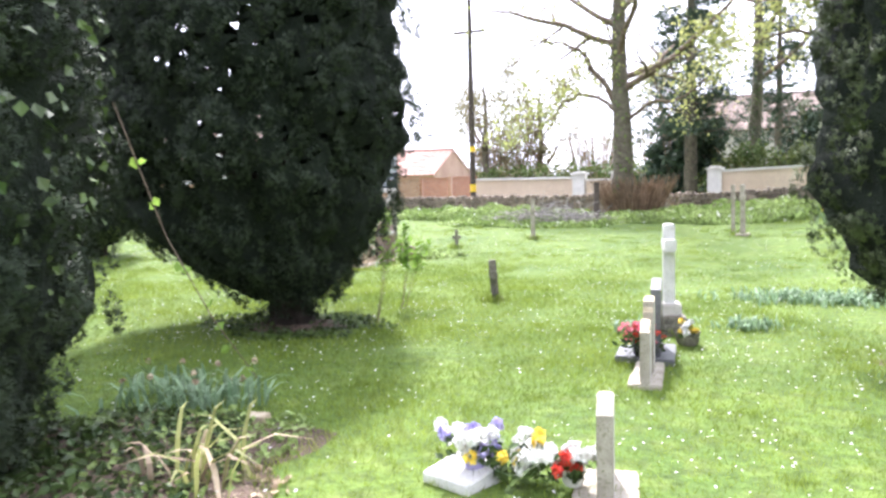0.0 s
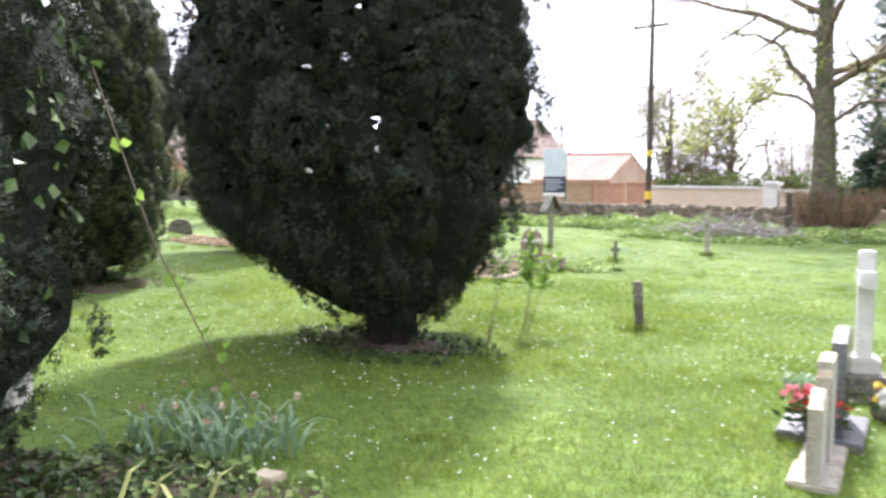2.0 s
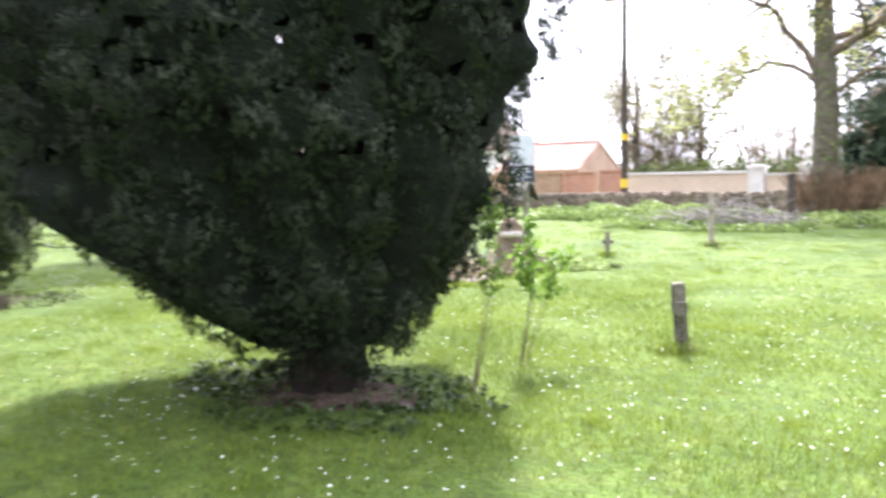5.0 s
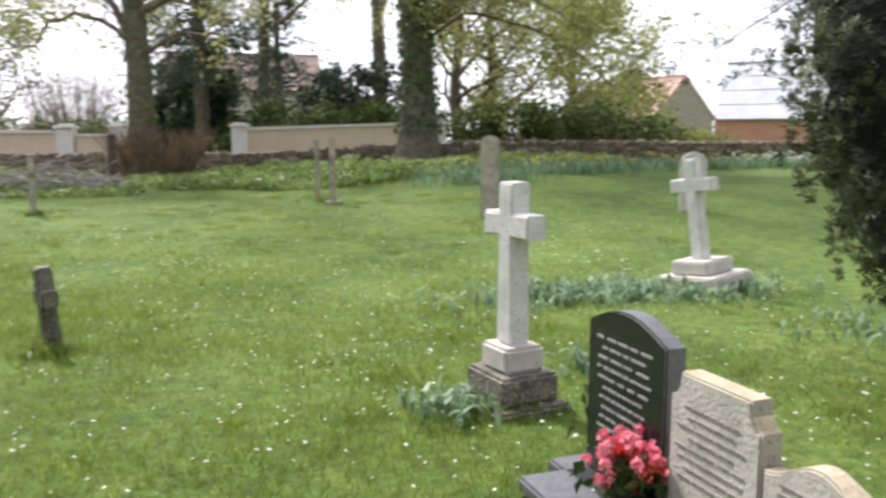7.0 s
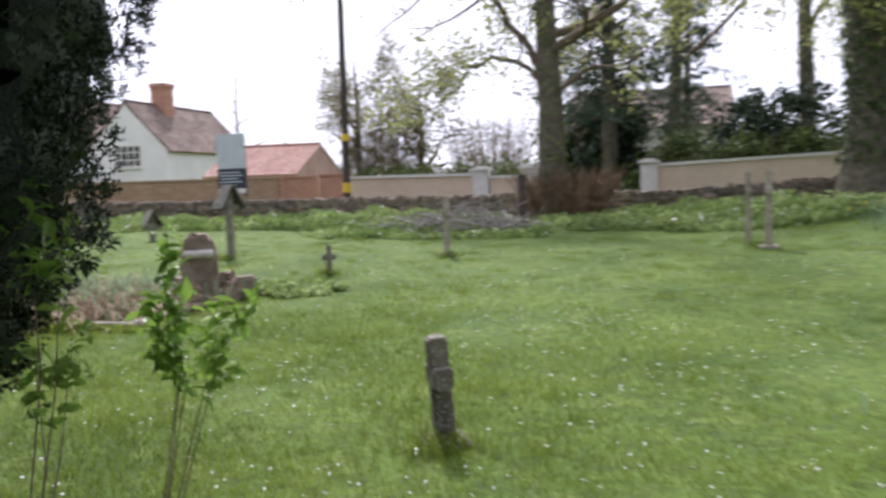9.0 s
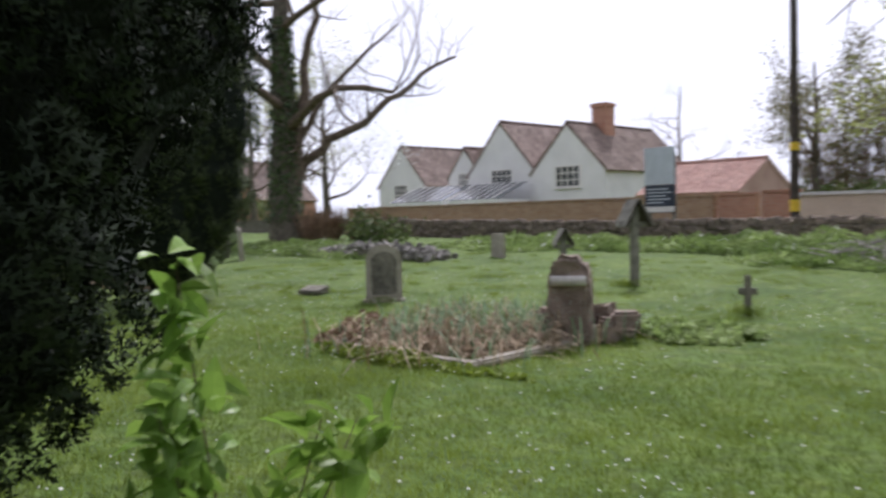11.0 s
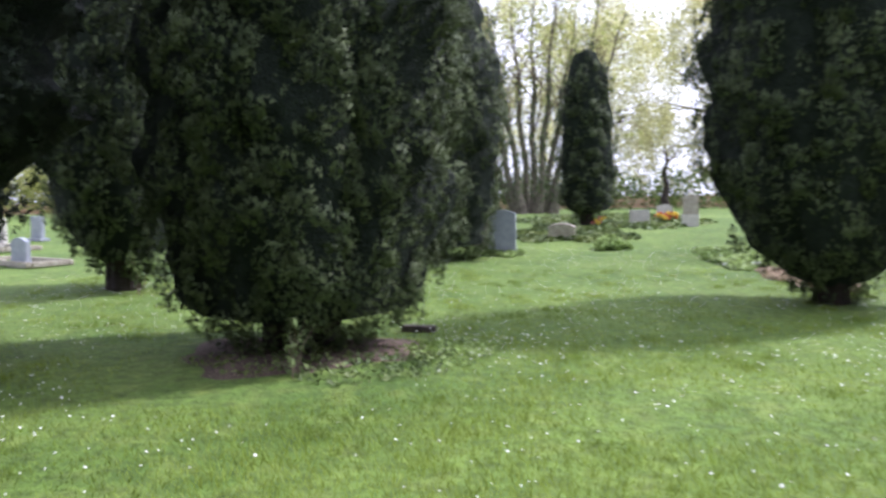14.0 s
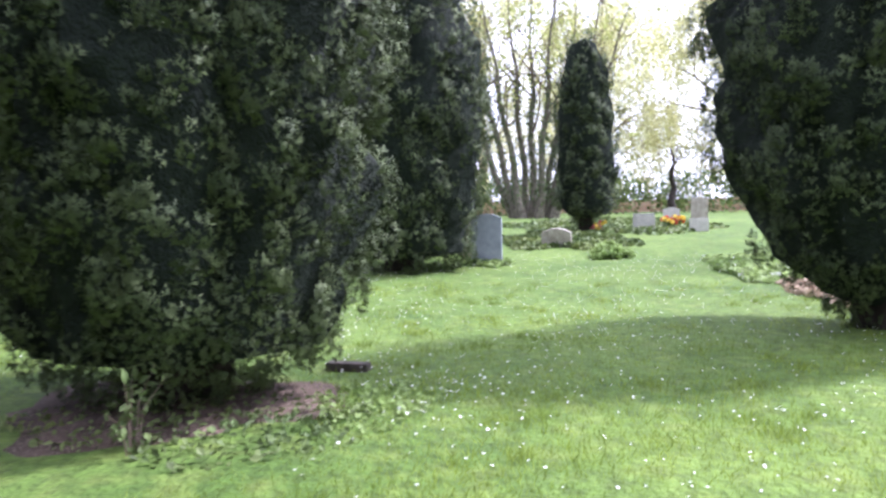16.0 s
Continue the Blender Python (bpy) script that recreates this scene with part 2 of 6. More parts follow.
def ground_material():
    """Mown lawn: light and dark patches, yellowed mossy spots, fine tufty relief, soil under the yews."""
    m = material("lawn", (0.06, 0.112, 0.016), (0.115, 0.178, 0.03), 0.9, 0.55, 22, 0.7, 0.05)
    n, l = m.node_tree.nodes, m.node_tree.links
    geo = n.new("ShaderNodeNewGeometry")
    hsv = [x for x in n if x.type == "HUE_SAT"][0]
    last = hsv.inputs["Color"].links[0].from_socket
    n3 = n.new("ShaderNodeTexNoise")
    n3.inputs["Scale"].default_value, n3.inputs["Detail"].default_value = 3.5, 6
    l.new(geo.outputs["Position"], n3.inputs["Vector"])
    r = n.new("ShaderNodeMapRange")
    r.inputs[1].default_value, r.inputs[2].default_value, r.inputs[4].default_value = 0.48, 0.7, 0.6
    l.new(n3.outputs["Fac"], r.inputs[0])
    mx = n.new("ShaderNodeMixRGB")
    mx.inputs[2].default_value = (0.155, 0.2, 0.042, 1)
    l.new(r.outputs[0], mx.inputs[0])
    l.new(last, mx.inputs[1])
    # darker tufts a hand wide
    n4 = n.new("ShaderNodeTexNoise")
    n4.inputs["Scale"].default_value, n4.inputs["Detail"].default_value, n4.inputs["Roughness"].default_value = 8.0, 4, 0.65
    l.new(geo.outputs["Position"], n4.inputs["Vector"])
    r4 = n.new("ShaderNodeMapRange")
    r4.inputs[1].default_value, r4.inputs[2].default_value, r4.inputs[3].default_value, r4.inputs[4].default_value = 0.36, 0.6, 0.62, 1.12
    l.new(n4.outputs["Fac"], r4.inputs[0])
    sc = n.new("ShaderNodeVectorMath")
    sc.operation = "SCALE"
    l.new(mx.outputs[0], sc.inputs[0])
    l.new(r4.outputs[0], sc.inputs["Scale"])
    l.new(sc.outputs[0], hsv.inputs["Color"])
    return m


M_LAWN = ground_material()

# ---- building helpers ----
RNG = np.random.default_rng(7)


def smooth01(t):
    t = np.clip(t, 0, 1)
    return t * t * (3 - 2 * t)


def height_at(x, y):
    """The gentle rise of the churchyard to the wall, the mound by the lime and the western end."""
    return (0.42 * smooth01((y - 13) / 16) + 0.35 * smooth01((x + 4) / 8) * smooth01((y - 12) / 10)
            + 0.65 * smooth01((-x - 15) / 22) * (1 - 0.6 * smooth01((y - 13) / 16)))


def gz(x, y):
    return float(height_at(x, y))


def mesh_np(name, verts, tris, mats, index=None, smooth=False):
    verts, tris = np.asarray(verts, dtype=np.float32), np.asarray(tris, dtype=np.int32)
    k = tris.shape[1]
    me = bpy.data.meshes.new(name)
    me.vertices.add(len(verts))
    me.vertices.foreach_set("co", verts.ravel())
    me.loops.add(tris.size)
    me.loops.foreach_set("vertex_index", tris.ravel())
    me.polygons.add(len(tris))
    me.polygons.foreach_set("loop_start", np.arange(0, tris.size, k, dtype=np.int32))
    for m in mats:
        me.materials.append(m)
    if index is not None:
        me.polygons.foreach_set("material_index", np.asarray(index, dtype=np.int32))
    me.polygons.foreach_set("use_smooth", np.full(len(tris), smooth))
    me.update(calc_edges=True)
    me.validate()
    return me


def bm_mesh(name, bm, mat, smooth=False):
    bmesh.ops.recalc_face_normals(bm, faces=bm.faces)
    me = bpy.data.meshes.new(name)
    bm.to_mesh(me)
    bm.free()
    for m in (mat if isinstance(mat, (list, tuple)) else [mat]):
        me.materials.append(m)
    for p in me.polygons:
        p.use_smooth = smooth
    return me


def part(name, bm, mat, parent, label="", smooth=False):
    me = bm if isinstance(bm, bpy.types.Mesh) else bm_mesh(name, bm, mat, smooth)
    ob = new(name, me)
    ob.parent = parent
    if label:
        tagged(ob, label)
    return ob


def thing(name, x, y, z, label, category, rz=0, group="", kind="", rx=0, ry=0):
    ob = new(name)
    ob.empty_display_size = 0.2
    ob.matrix_world = pose(x, y, z, rx, ry, rz)
    return tagged(ob, label, category, group, kind)


def box(bm, x0, y0, z0, x1, y1, z1, bevel=0.0, jit=0.0, m=None):
    r = bmesh.ops.create_cube(bm, size=1.0)
    vs = r["verts"]
    for v in vs:
        v.co = Vector((x0 + (v.co.x + 0.5) * (x1 - x0), y0 + (v.co.y + 0.5) * (y1 - y0), z0 + (v.co.z + 0.5) * (z1 - z0)))
        if jit:
            v.co += Vector([random.uniform(-jit, jit) for _ in range(3)])
        if m:
            v.co = m @ v.co
    if bevel:
        es = list({e for v in vs for e in v.link_edges})
        bmesh.ops.bevel(bm, geom=es, offset=bevel, segments=2, affect="EDGES", clamp_overlap=True)
    return vs


def extrude_outline(pts, depth, bevel=0.008):
    """A slab standing in x-z with the outline pts, depth thick about y=0, with eased edges."""
    bm = bmesh.new()
    front = [bm.verts.new((x, -depth / 2, z)) for x, z in pts]
    f = bm.faces.new(front)
    r = bmesh.ops.extrude_face_region(bm, geom=[f])
    for v in r["geom"]:
        if isinstance(v, bmesh.types.BMVert):
            v.co.y += depth
    if bevel:
        es = [e for e in bm.edges if e.calc_face_angle(0) > 0.6]
        bmesh.ops.bevel(bm, geom=es, offset=bevel, segments=2, affect="EDGES", clamp_overlap=True)
    return bm


def tube(points, radii, sides=7):
    """Tapered tube along points: vertices and quads."""
    V, F = [], []
    pts = [Vector(p) for p in points]
    for i, p in enumerate(pts):
        d = (pts[min(i + 1, len(pts) - 1)] - pts[max(i - 1, 0)]).normalized()
        u = d.orthogonal().normalized() if i == 0 else (u - d * u.dot(d)).normalized()
        w = d.cross(u)
        for k in range(sides):
            a = 2 * math.pi * k / sides
            V.append(p + (u * math.cos(a) + w * math.sin(a)) * radii[i])
        if i:
            b = (i - 1) * sides
            for k in range(sides):
                F.append((b + k, b + (k + 1) % sides, b + sides + (k + 1) % sides, b + sides + k))
    return V, F


def join_tubes(name, tubes, mat):
    V, F = [], []
    for v, f in tubes:
        o = len(V)
        V += [tuple(p) for p in v]
        F += [tuple(i + o for i in q) for q in f]
    return mesh_np(name, V, F, [mat], smooth=True)


def unit(a):
    return a / (np.linalg.norm(a, axis=-1, keepdims=True) + 1e-9)


def frames_for(axis, rng):
    """For each axis two unit vectors across it, spun at random."""
    r = unit(rng.normal(size=axis.shape))
    u = unit(np.cross(axis, r))
    return u, np.cross(axis, u)


def sprigs(pos, axis, size, rng, blades=8, width=0.2, spread=0.75):
    """Sprays of narrow needle-blades along short axes: vertices and triangles."""
    n = len(pos)
    u, w = frames_for(axis, rng)
    V = np.empty((n, blades, 3, 3))
    for b in range(blades):
        a = 2.4 * b + rng.uniform(-0.5, 0.5, n)
        t = (b / blades) * 0.75
        side = u * np.cos(a)[:, None] + w * np.sin(a)[:, None]
        base = pos + axis * (size * t)[:, None]
        ln = size * rng.uniform(0.45, 0.75, n)
        tip = base + (axis * (1 - spread * 0.55) + side * spread) * ln[:, None]
        cross = unit(np.cross(tip - base, axis + side * 0.3)) * (size * width)[:, None] * 0.5
        mid = base * 0.65 + tip * 0.35
        V[:, b, 0], V[:, b, 1], V[:, b, 2] = mid - cross - (tip - base) * 0.3, mid + cross, tip
    V = V.reshape(-1, 3)
    return V, np.arange(len(V)).reshape(-1, 3)


def leaf_quads(pos, normal, size, rng, long=1.5):
    """Small leaves, folded a little along the rib: two triangles each way."""
    n = len(pos)
    u, w = frames_for(normal, rng)
    s = size[:, None]
    a, b = pos - u * s * 0.5 * long, pos + u * s * 0.5 * long
    c, d = pos + w * s * 0.5 + normal * s * 0.15, pos - w * s * 0.5 + normal * s * 0.15
    V = np.stack([a, d, b, c], axis=1).reshape(-1, 3)
    i = np.arange(n)[:, None] * 4
    F = np.concatenate([i + np.array([[0, 1, 2]]), i + np.array([[0, 2, 3]])])
    return V, F


def merge(*sets):
    V, F, o = [], [], 0
    for v, f in sets:
        V.append(v)
        F.append(np.asarray(f) + o)
        o += len(v)
    return np.concatenate(V), np.concatenate(F)

# ---- ground ----
def make_ground():
    xs = np.unique(np.concatenate([np.linspace(-600, -60, 12), np.linspace(-60, 30, 121), np.linspace(30, 600, 12)]))
    ys = np.unique(np.concatenate([np.linspace(-500, -12, 10), np.linspace(-12, 60, 97), np.linspace(60, 700, 12)]))
    X, Y = np.meshgrid(xs, ys)
    near = np.exp(-((X + 8) / 45) ** 2 - ((Y - 14) / 40) ** 2)
    Z = height_at(X, Y) + near * 0.025 * (np.sin(X * 1.7 + Y * 0.6) * np.sin(Y * 1.3 - X * 0.4)) - 0.015
    V = np.stack([X, Y, Z], -1).reshape(-1, 3)
    nx = len(xs)
    i = (np.arange(len(ys) - 1)[:, None] * nx + np.arange(nx - 1)[None]).reshape(-1, 1)
    F = np.concatenate([i, i + 1, i + nx + 1, i + nx], axis=1)
    ob = new("ground", mesh_np("ground", V, F, [M_LAWN], smooth=True))
    return tagged(ob, "mown churchyard lawn with moss and daisies", "lawn", kind="structure")


make_ground()


def soil_patch(x, y, rx, ry, seed, label):
    rng = np.random.default_rng(seed)
    bm = bmesh.new()
    rings = []
    for r in (0.0, 0.35, 0.7, 1.0):
        ring = []
        for k in range(28):
            a = 2 * math.pi * k / 28
            q = r * (1 + 0.13 * math.sin(3 * a + seed) + 0.09 * math.sin(7 * a + 2 * seed) + rng.uniform(-0.05, 0.05) * (r > 0.5))
            px, py = x + rx * q * math.cos(a), y + ry * q * math.sin(a)
            ring.append(bm.verts.new((px, py, gz(px, py) + 0.03 * (1 - r) + 0.012 + (rng.uniform(-0.01, 0.015) if r < 1 else -0.04))))
        rings.append(ring)
    for a, b in zip(rings[:-1], rings[1:]):
        for k in range(28):
            try:
                bm.faces.new((a[k], a[(k + 1) % 28], b[(k + 1) % 28], b[k]))
            except ValueError:
                pass
    ob = new("bare_soil", bm_mesh("bare_soil", bm, M_SOIL, True))
    return tagged(ob, label, "soil", kind="structure")


# ---- yews ----
def yew(x, y, profile, seed, label, count=15000, size=0.1, off=(0, 0), trunk_r=0.22, stems=5, bulge=None, plume=(0.22, 0.46), cleft=0.2, holes=0.0, leaf=None):
    """A fastigiate yew: short clustered stems and a fluted crown of upright sprays. profile: (height, radius) pairs."""
    rng = np.random.default_rng(seed)
    root = thing("yew_tree", x, y, gz(x, y) - 0.05, label, "tree", group="churchyard yews")
    hs, rs = np.array([p[0] for p in profile]), np.array([p[1] for p in profile])
    z0, z1 = hs[0], hs[-1]
    tubes = []
    for k in range(stems):
        a = 2 * math.pi * k / stems + rng.uniform(-0.3, 0.3)
        r = trunk_r * 0.6
        pts = [(r * math.cos(a), r * math.sin(a), -0.05), (r * 1.1 * math.cos(a), r * 1.1 * math.sin(a), z0 + 0.15),
               (r * 2.2 * math.cos(a) + off[0] * 0.5, r * 2.2 * math.sin(a) + off[1] * 0.5, z0 + 1.0), (r * 3 * math.cos(a) + off[0], r * 3 * math.sin(a) + off[1], z0 + 2.2)]
        tubes.append(tube(pts, [trunk_r * 0.75, trunk_r * 0.6, trunk_r * 0.42, trunk_r * 0.2]))
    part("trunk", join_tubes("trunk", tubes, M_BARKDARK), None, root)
    ph = rng.uniform(0, 6.28, 8)

    def radius(th, z):
        base = np.interp(z, hs, rs)
        lobes = 0.06 * np.sin(5 * th + ph[0] + 0.5 * z) + 0.055 * np.sin(9 * th + ph[1] - 0.4 * z) + 0.05 * np.sin(17 * th + ph[2] + 0.7 * z)
        bumps = 0.045 * np.sin(5.3 * z + 3 * th + ph[3]) + 0.05 * np.sin(11 * z + 13 * th + ph[4]) * np.sin(7 * th - 4 * z + ph[5])
        r = base * (1 + lobes + bumps)
        if bulge:
            turn = (th - bulge[0] + math.pi) % (2 * math.pi) - math.pi
            r = r + bulge[1] * np.exp(-(turn / 0.32) ** 2) * smooth01((z - z0 - 0.15) / 0.4) * np.interp(z, [0.5, 0.9, 1.3, 2.0, 3.2, 4.2], [0.3, 0.75, 0.75, 0.6, 0.4, 0.0])
        return r

    def centre(z):
        t = smooth01((z - z0) / 1.2)
        return off[0] * t, off[1] * t
    # tufts over the crown's skin, each a dome of short sprays
    zz = np.linspace(z0, z1, 200)
    wgt = np.maximum(np.interp(zz, hs, rs), 0.15)
    wgt[zz > 4.8] *= 0.5
    cdf = np.cumsum(wgt) / wgt.sum()
    per = 15
    nt0 = count // per
    tz = np.interp(rng.uniform(0, 1, nt0), cdf, zz)
    tth = rng.uniform(0, 2 * math.pi, nt0)
    if bulge:
        k = nt0 // 7
        tth[:k], tz[:k] = bulge[0] + rng.normal(size=k) * 0.4, rng.uniform(z0 + 0.15, 3.4, k)
    # upright plumes: the skin swells at each plume's heart and sinks into dark clefts between them
    mean_r = float(np.mean(rs))
    nc = int(2 * math.pi * mean_r * (z1 - z0) / (plume[0] * plume[1]))
    pz, pth = np.interp(rng.uniform(0, 1, nc), cdf, zz), rng.uniform(0, 2 * math.pi, nc)
    du = ((tth[:, None] - pth[None] + math.pi) % (2 * math.pi) - math.pi) * np.maximum(np.interp(tz, hs, rs), 0.2)[:, None] / plume[0]
    dz = (tz[:, None] - pz[None]) / plume[1]
    near = np.argmin(du ** 2 + dz ** 2, axis=1)
    row = np.arange(nt0)
    pu, pv = du[row, near], dz[row, near]
    swell = np.clip(pu ** 2 + pv ** 2, 0, 1.0)
    tdep = rng.uniform(-0.05, 0.05, nt0) + cleft * swell + rng.uniform(-0.06, 0.06, nc)[near] - 0.05
    ts = rng.uniform(0.7, 1.3, nt0)
    g = np.repeat(np.arange(nt0), per)
    count = len(g)
    d = unit(rng.normal(size=(count, 3)))
    rad = size * 0.72 * ts[g]
    z = np.clip(tz[g] + d[:, 2] * rad * 1.35, z0, z1)
    th = tth[g]
    r0 = np.maximum(radius(th, tz[g]) - tdep[g], 0.05)
    cx, cy = centre(z)
    e_out, e_tan = np.stack([np.cos(th), np.sin(th)], -1), np.stack([-np.sin(th), np.cos(th)], -1)
    xy = e_out * (r0 + np.abs(d[:, 0]) * rad - rad * 0.5)[:, None] + e_tan * (d[:, 1] * rad)[:, None]
    pos = np.stack([cx + xy[:, 0], cy + xy[:, 1], z], -1)
    slope = np.interp(z + 0.15, hs, rs) - np.interp(z - 0.15, hs, rs)
    local = np.stack([e_out[:, 0] * np.abs(d[:, 0]) + e_tan[:, 0] * d[:, 1], e_out[:, 1] * np.abs(d[:, 0]) + e_tan[:, 1] * d[:, 1], d[:, 2]], -1)
    up = 0.25 + 0.5 * smooth01((z - z0) / 1.0)
    axis = unit(local * 0.8 + np.stack([e_out[:, 0] * 0.3, e_out[:, 1] * 0.3, up - slope * 0.8], -1) + rng.normal(size=(count, 3)) * 0.2)
    sz = size * 0.66 * rng.uniform(0.7, 1.35, count)
    V, F = sprigs(pos, axis, sz, rng, blades=6, width=0.27)
    # ragged sprays that stand off the skin, most at the foot and top
    m = count // 60
    th2, zq = rng.uniform(0, 6.283, m), z0 + (z1 - z0) * rng.beta(0.7, 0.8, m)
    r2 = radius(th2, zq) + rng.uniform(-0.03, 0.05, m)
    cx, cy = centre(zq)
    V2, F2 = sprigs(np.stack([cx + r2 * np.cos(th2), cy + r2 * np.sin(th2), zq], -1), unit(np.stack([np.cos(th2) * 0.6, np.sin(th2) * 0.6, np.full(m, 0.6)], -1) + rng.normal(size=(m, 3)) * 0.3), size * rng.uniform(0.5, 0.85, m), rng, blades=7, width=0.18)
    # inner shell, coloured near-black to give the shade inside the crown
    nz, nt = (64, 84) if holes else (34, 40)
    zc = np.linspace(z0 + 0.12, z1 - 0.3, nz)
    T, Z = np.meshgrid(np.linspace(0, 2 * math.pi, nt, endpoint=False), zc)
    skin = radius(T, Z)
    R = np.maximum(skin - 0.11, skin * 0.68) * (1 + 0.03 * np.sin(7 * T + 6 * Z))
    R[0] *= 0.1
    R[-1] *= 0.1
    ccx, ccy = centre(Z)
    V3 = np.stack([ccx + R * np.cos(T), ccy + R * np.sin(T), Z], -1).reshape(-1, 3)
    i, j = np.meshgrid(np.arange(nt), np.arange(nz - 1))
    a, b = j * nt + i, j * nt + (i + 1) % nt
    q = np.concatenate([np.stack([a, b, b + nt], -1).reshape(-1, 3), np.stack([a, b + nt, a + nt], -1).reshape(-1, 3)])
    # chinks through the thin upper crown
    cz = V3[q].mean(axis=1)[:, 2]
    face_th = np.arctan2(V3[q].mean(axis=1)[:, 1] - off[1], V3[q].mean(axis=1)[:, 0] - off[0])
    whole = (cz < z0 + 1.5) | (np.abs((face_th - (bulge[0] if bulge else 0) + math.pi) % (2 * math.pi) - math.pi) < 0.8)
    q = q[(rng.uniform(0, 1, len(q)) > holes) | whole]
    # each tuft is shaded as one soft dome: blades face outwards from it
    lift = np.stack([e_tan[:, 0] * pu[g], e_tan[:, 1] * pu[g], pv[g]], -1) * 0.75
    N1 = np.repeat(unit(local * 0.7 + lift + np.stack([e_out[:, 0] * 0.5, e_out[:, 1] * 0.5, 0.1 - slope * 0.5], -1)), 6, axis=0)
    N2 = np.repeat(np.stack([np.cos(th2), np.sin(th2), np.full(m, 0.2)], -1), 7, axis=0)
    NB = np.concatenate([N1, N2])
    VB = np.concatenate([V, V2]).reshape(-1, 3, 3)
    back = np.einsum("ij,ij->i", np.cross(VB[:, 1] - VB[:, 0], VB[:, 2] - VB[:, 0]), NB) < 0
    VB[back] = VB[back][:, ::-1]
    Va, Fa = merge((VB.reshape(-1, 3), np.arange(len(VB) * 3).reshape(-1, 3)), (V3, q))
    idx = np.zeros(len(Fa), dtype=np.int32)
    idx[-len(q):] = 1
    me = mesh_np("crown", Va, Fa, [leaf or M_YEW, M_YEWCORESHADE], idx, True)
    NC = unit(np.stack([np.cos(T), np.sin(T), np.zeros_like(T)], -1).reshape(-1, 3))
    me.normals_split_custom_set_from_vertices(np.concatenate([np.repeat(unit(NB), 3, axis=0), NC]).tolist())
    part("crown", me, None, root)
    return root


P1 = [(0.2, 0.3), (0.45, 0.56), (0.8, 1.05), (1.3, 1.45), (2.3, 1.76), (3.2, 1.78), (3.9, 1.7), (4.9, 1.45), (5.9, 0.95), (6.7, 0.15)]
P3 = [(0.08, 0.2), (0.4, 0.52), (0.8, 0.95), (1.6, 1.35), (3.0, 1.52), (4.3, 1.5), (5.3, 1.15), (6.2, 0.7), (6.6, 0.15)]
P2 = [(0.12, 0.45), (0.26, 0.74), (0.5, 1.02), (0.9, 1.2), (1.4, 1.3), (2.2, 1.38), (3.6, 1.4), (4.8, 1.2), (5.8, 0.8), (6.4, 0.15)]
P5 = [(0.05, 0.9), (0.3, 1.15), (1.0, 1.35), (2.2, 1.5), (3.8, 1.5), (5.2, 1.1), (6.3, 0.6), (6.7, 0.12)]
P4 = [(0.28, 0.12), (0.45, 0.5), (0.8, 0.78), (1.8, 0.82), (3.2, 0.78), (4.2, 0.66), (5.0, 0.45), (5.55, 0.1)]
PR = [(0.45, 0.3), (0.65, 0.7), (0.9, 1.0), (1.4, 1.2), (2.4, 1.3), (3.6, 1.28), (4.8, 1.0), (5.8, 0.3)]
yew(-5.63, 8.59, P1, 11, "large dark green yew tapering to a short trunk over bare soil", 72000, 0.07, (-0.43, -0.06), 0.24, bulge=(1.34, 0.45), holes=0.11, leaf=M_YEWSHADED)
yew(-4.78, 3.22, [(0.05, 0.65), (0.5, 0.92), (1.2, 1.15), (2.2, 1.26), (3.4, 1.28), (4.8, 1.0), (5.8, 0.3)], 12, "dark yew hung with ivy and brambles, skirts near the ground", 42000, 0.07, leaf=M_YEWSHADED)
yew(-13.05, 9.05, P2, 13, "broad dense yew with low skirts over reddish bare soil", 60000, 0.072, (-0.02, 0.08), 0.3, 7)
yew(-16.1, 15.0, P3, 14, "tall columnar dark yew narrowing to its foot", 32000, 0.085, (0, 0), 0.18)
yew(-22.2, 9.2, P5, 15, "tall yew with foliage down to the grass", 22000, 0.105, (0, 0), 0.3)
yew(-29.6, 13.0, P4, 16, "slender columnar yew among far headstones", 8500, 0.11, (0, 0), 0.16)
yew(-17.8, 4.8, [(0.3, 0.3), (0.5, 0.55), (1.0, 0.9), (2.2, 1.25), (3.6, 1.3), (5.0, 0.9), (6.0, 0.2)], 17, "dark yew with a leafy shoot at its foot", 13000, 0.12)
yew(-11.5, 5.0, [(0.3, 0.3), (0.6, 0.9), (1.2, 1.6), (2.2, 2.2), (3.6, 2.3), (5.0, 1.2), (6.0, 0.2)], 18, "broad old yew with brownish green crown", 34000, 0.1, leaf=M_YEWSHADED)
yew(1.6, 8.77, PR, 19, "dense yew with blue-green sprays beside the grave row", 28000, 0.08)
yew(-25.6, 8.6, P5, 20, "tall yew in the shadow of its neighbour", 5000, 0.16)
soil_patch(-5.6, 8.55, 0.75, 0.5, 1, "bare soil and dry needles under a yew")
soil_patch(-12.75, 9.1, 1.05, 1.2, 2, "reddish bare soil and needles round a yew's foot")
soil_patch(-3.9, 3.95, 1.5, 1.25, 4, "bare soil with dry leaves under the ivied yew")
soil_patch(1.85, 8.6, 0.95, 0.8, 5, "bare soil under the yew by the graves")

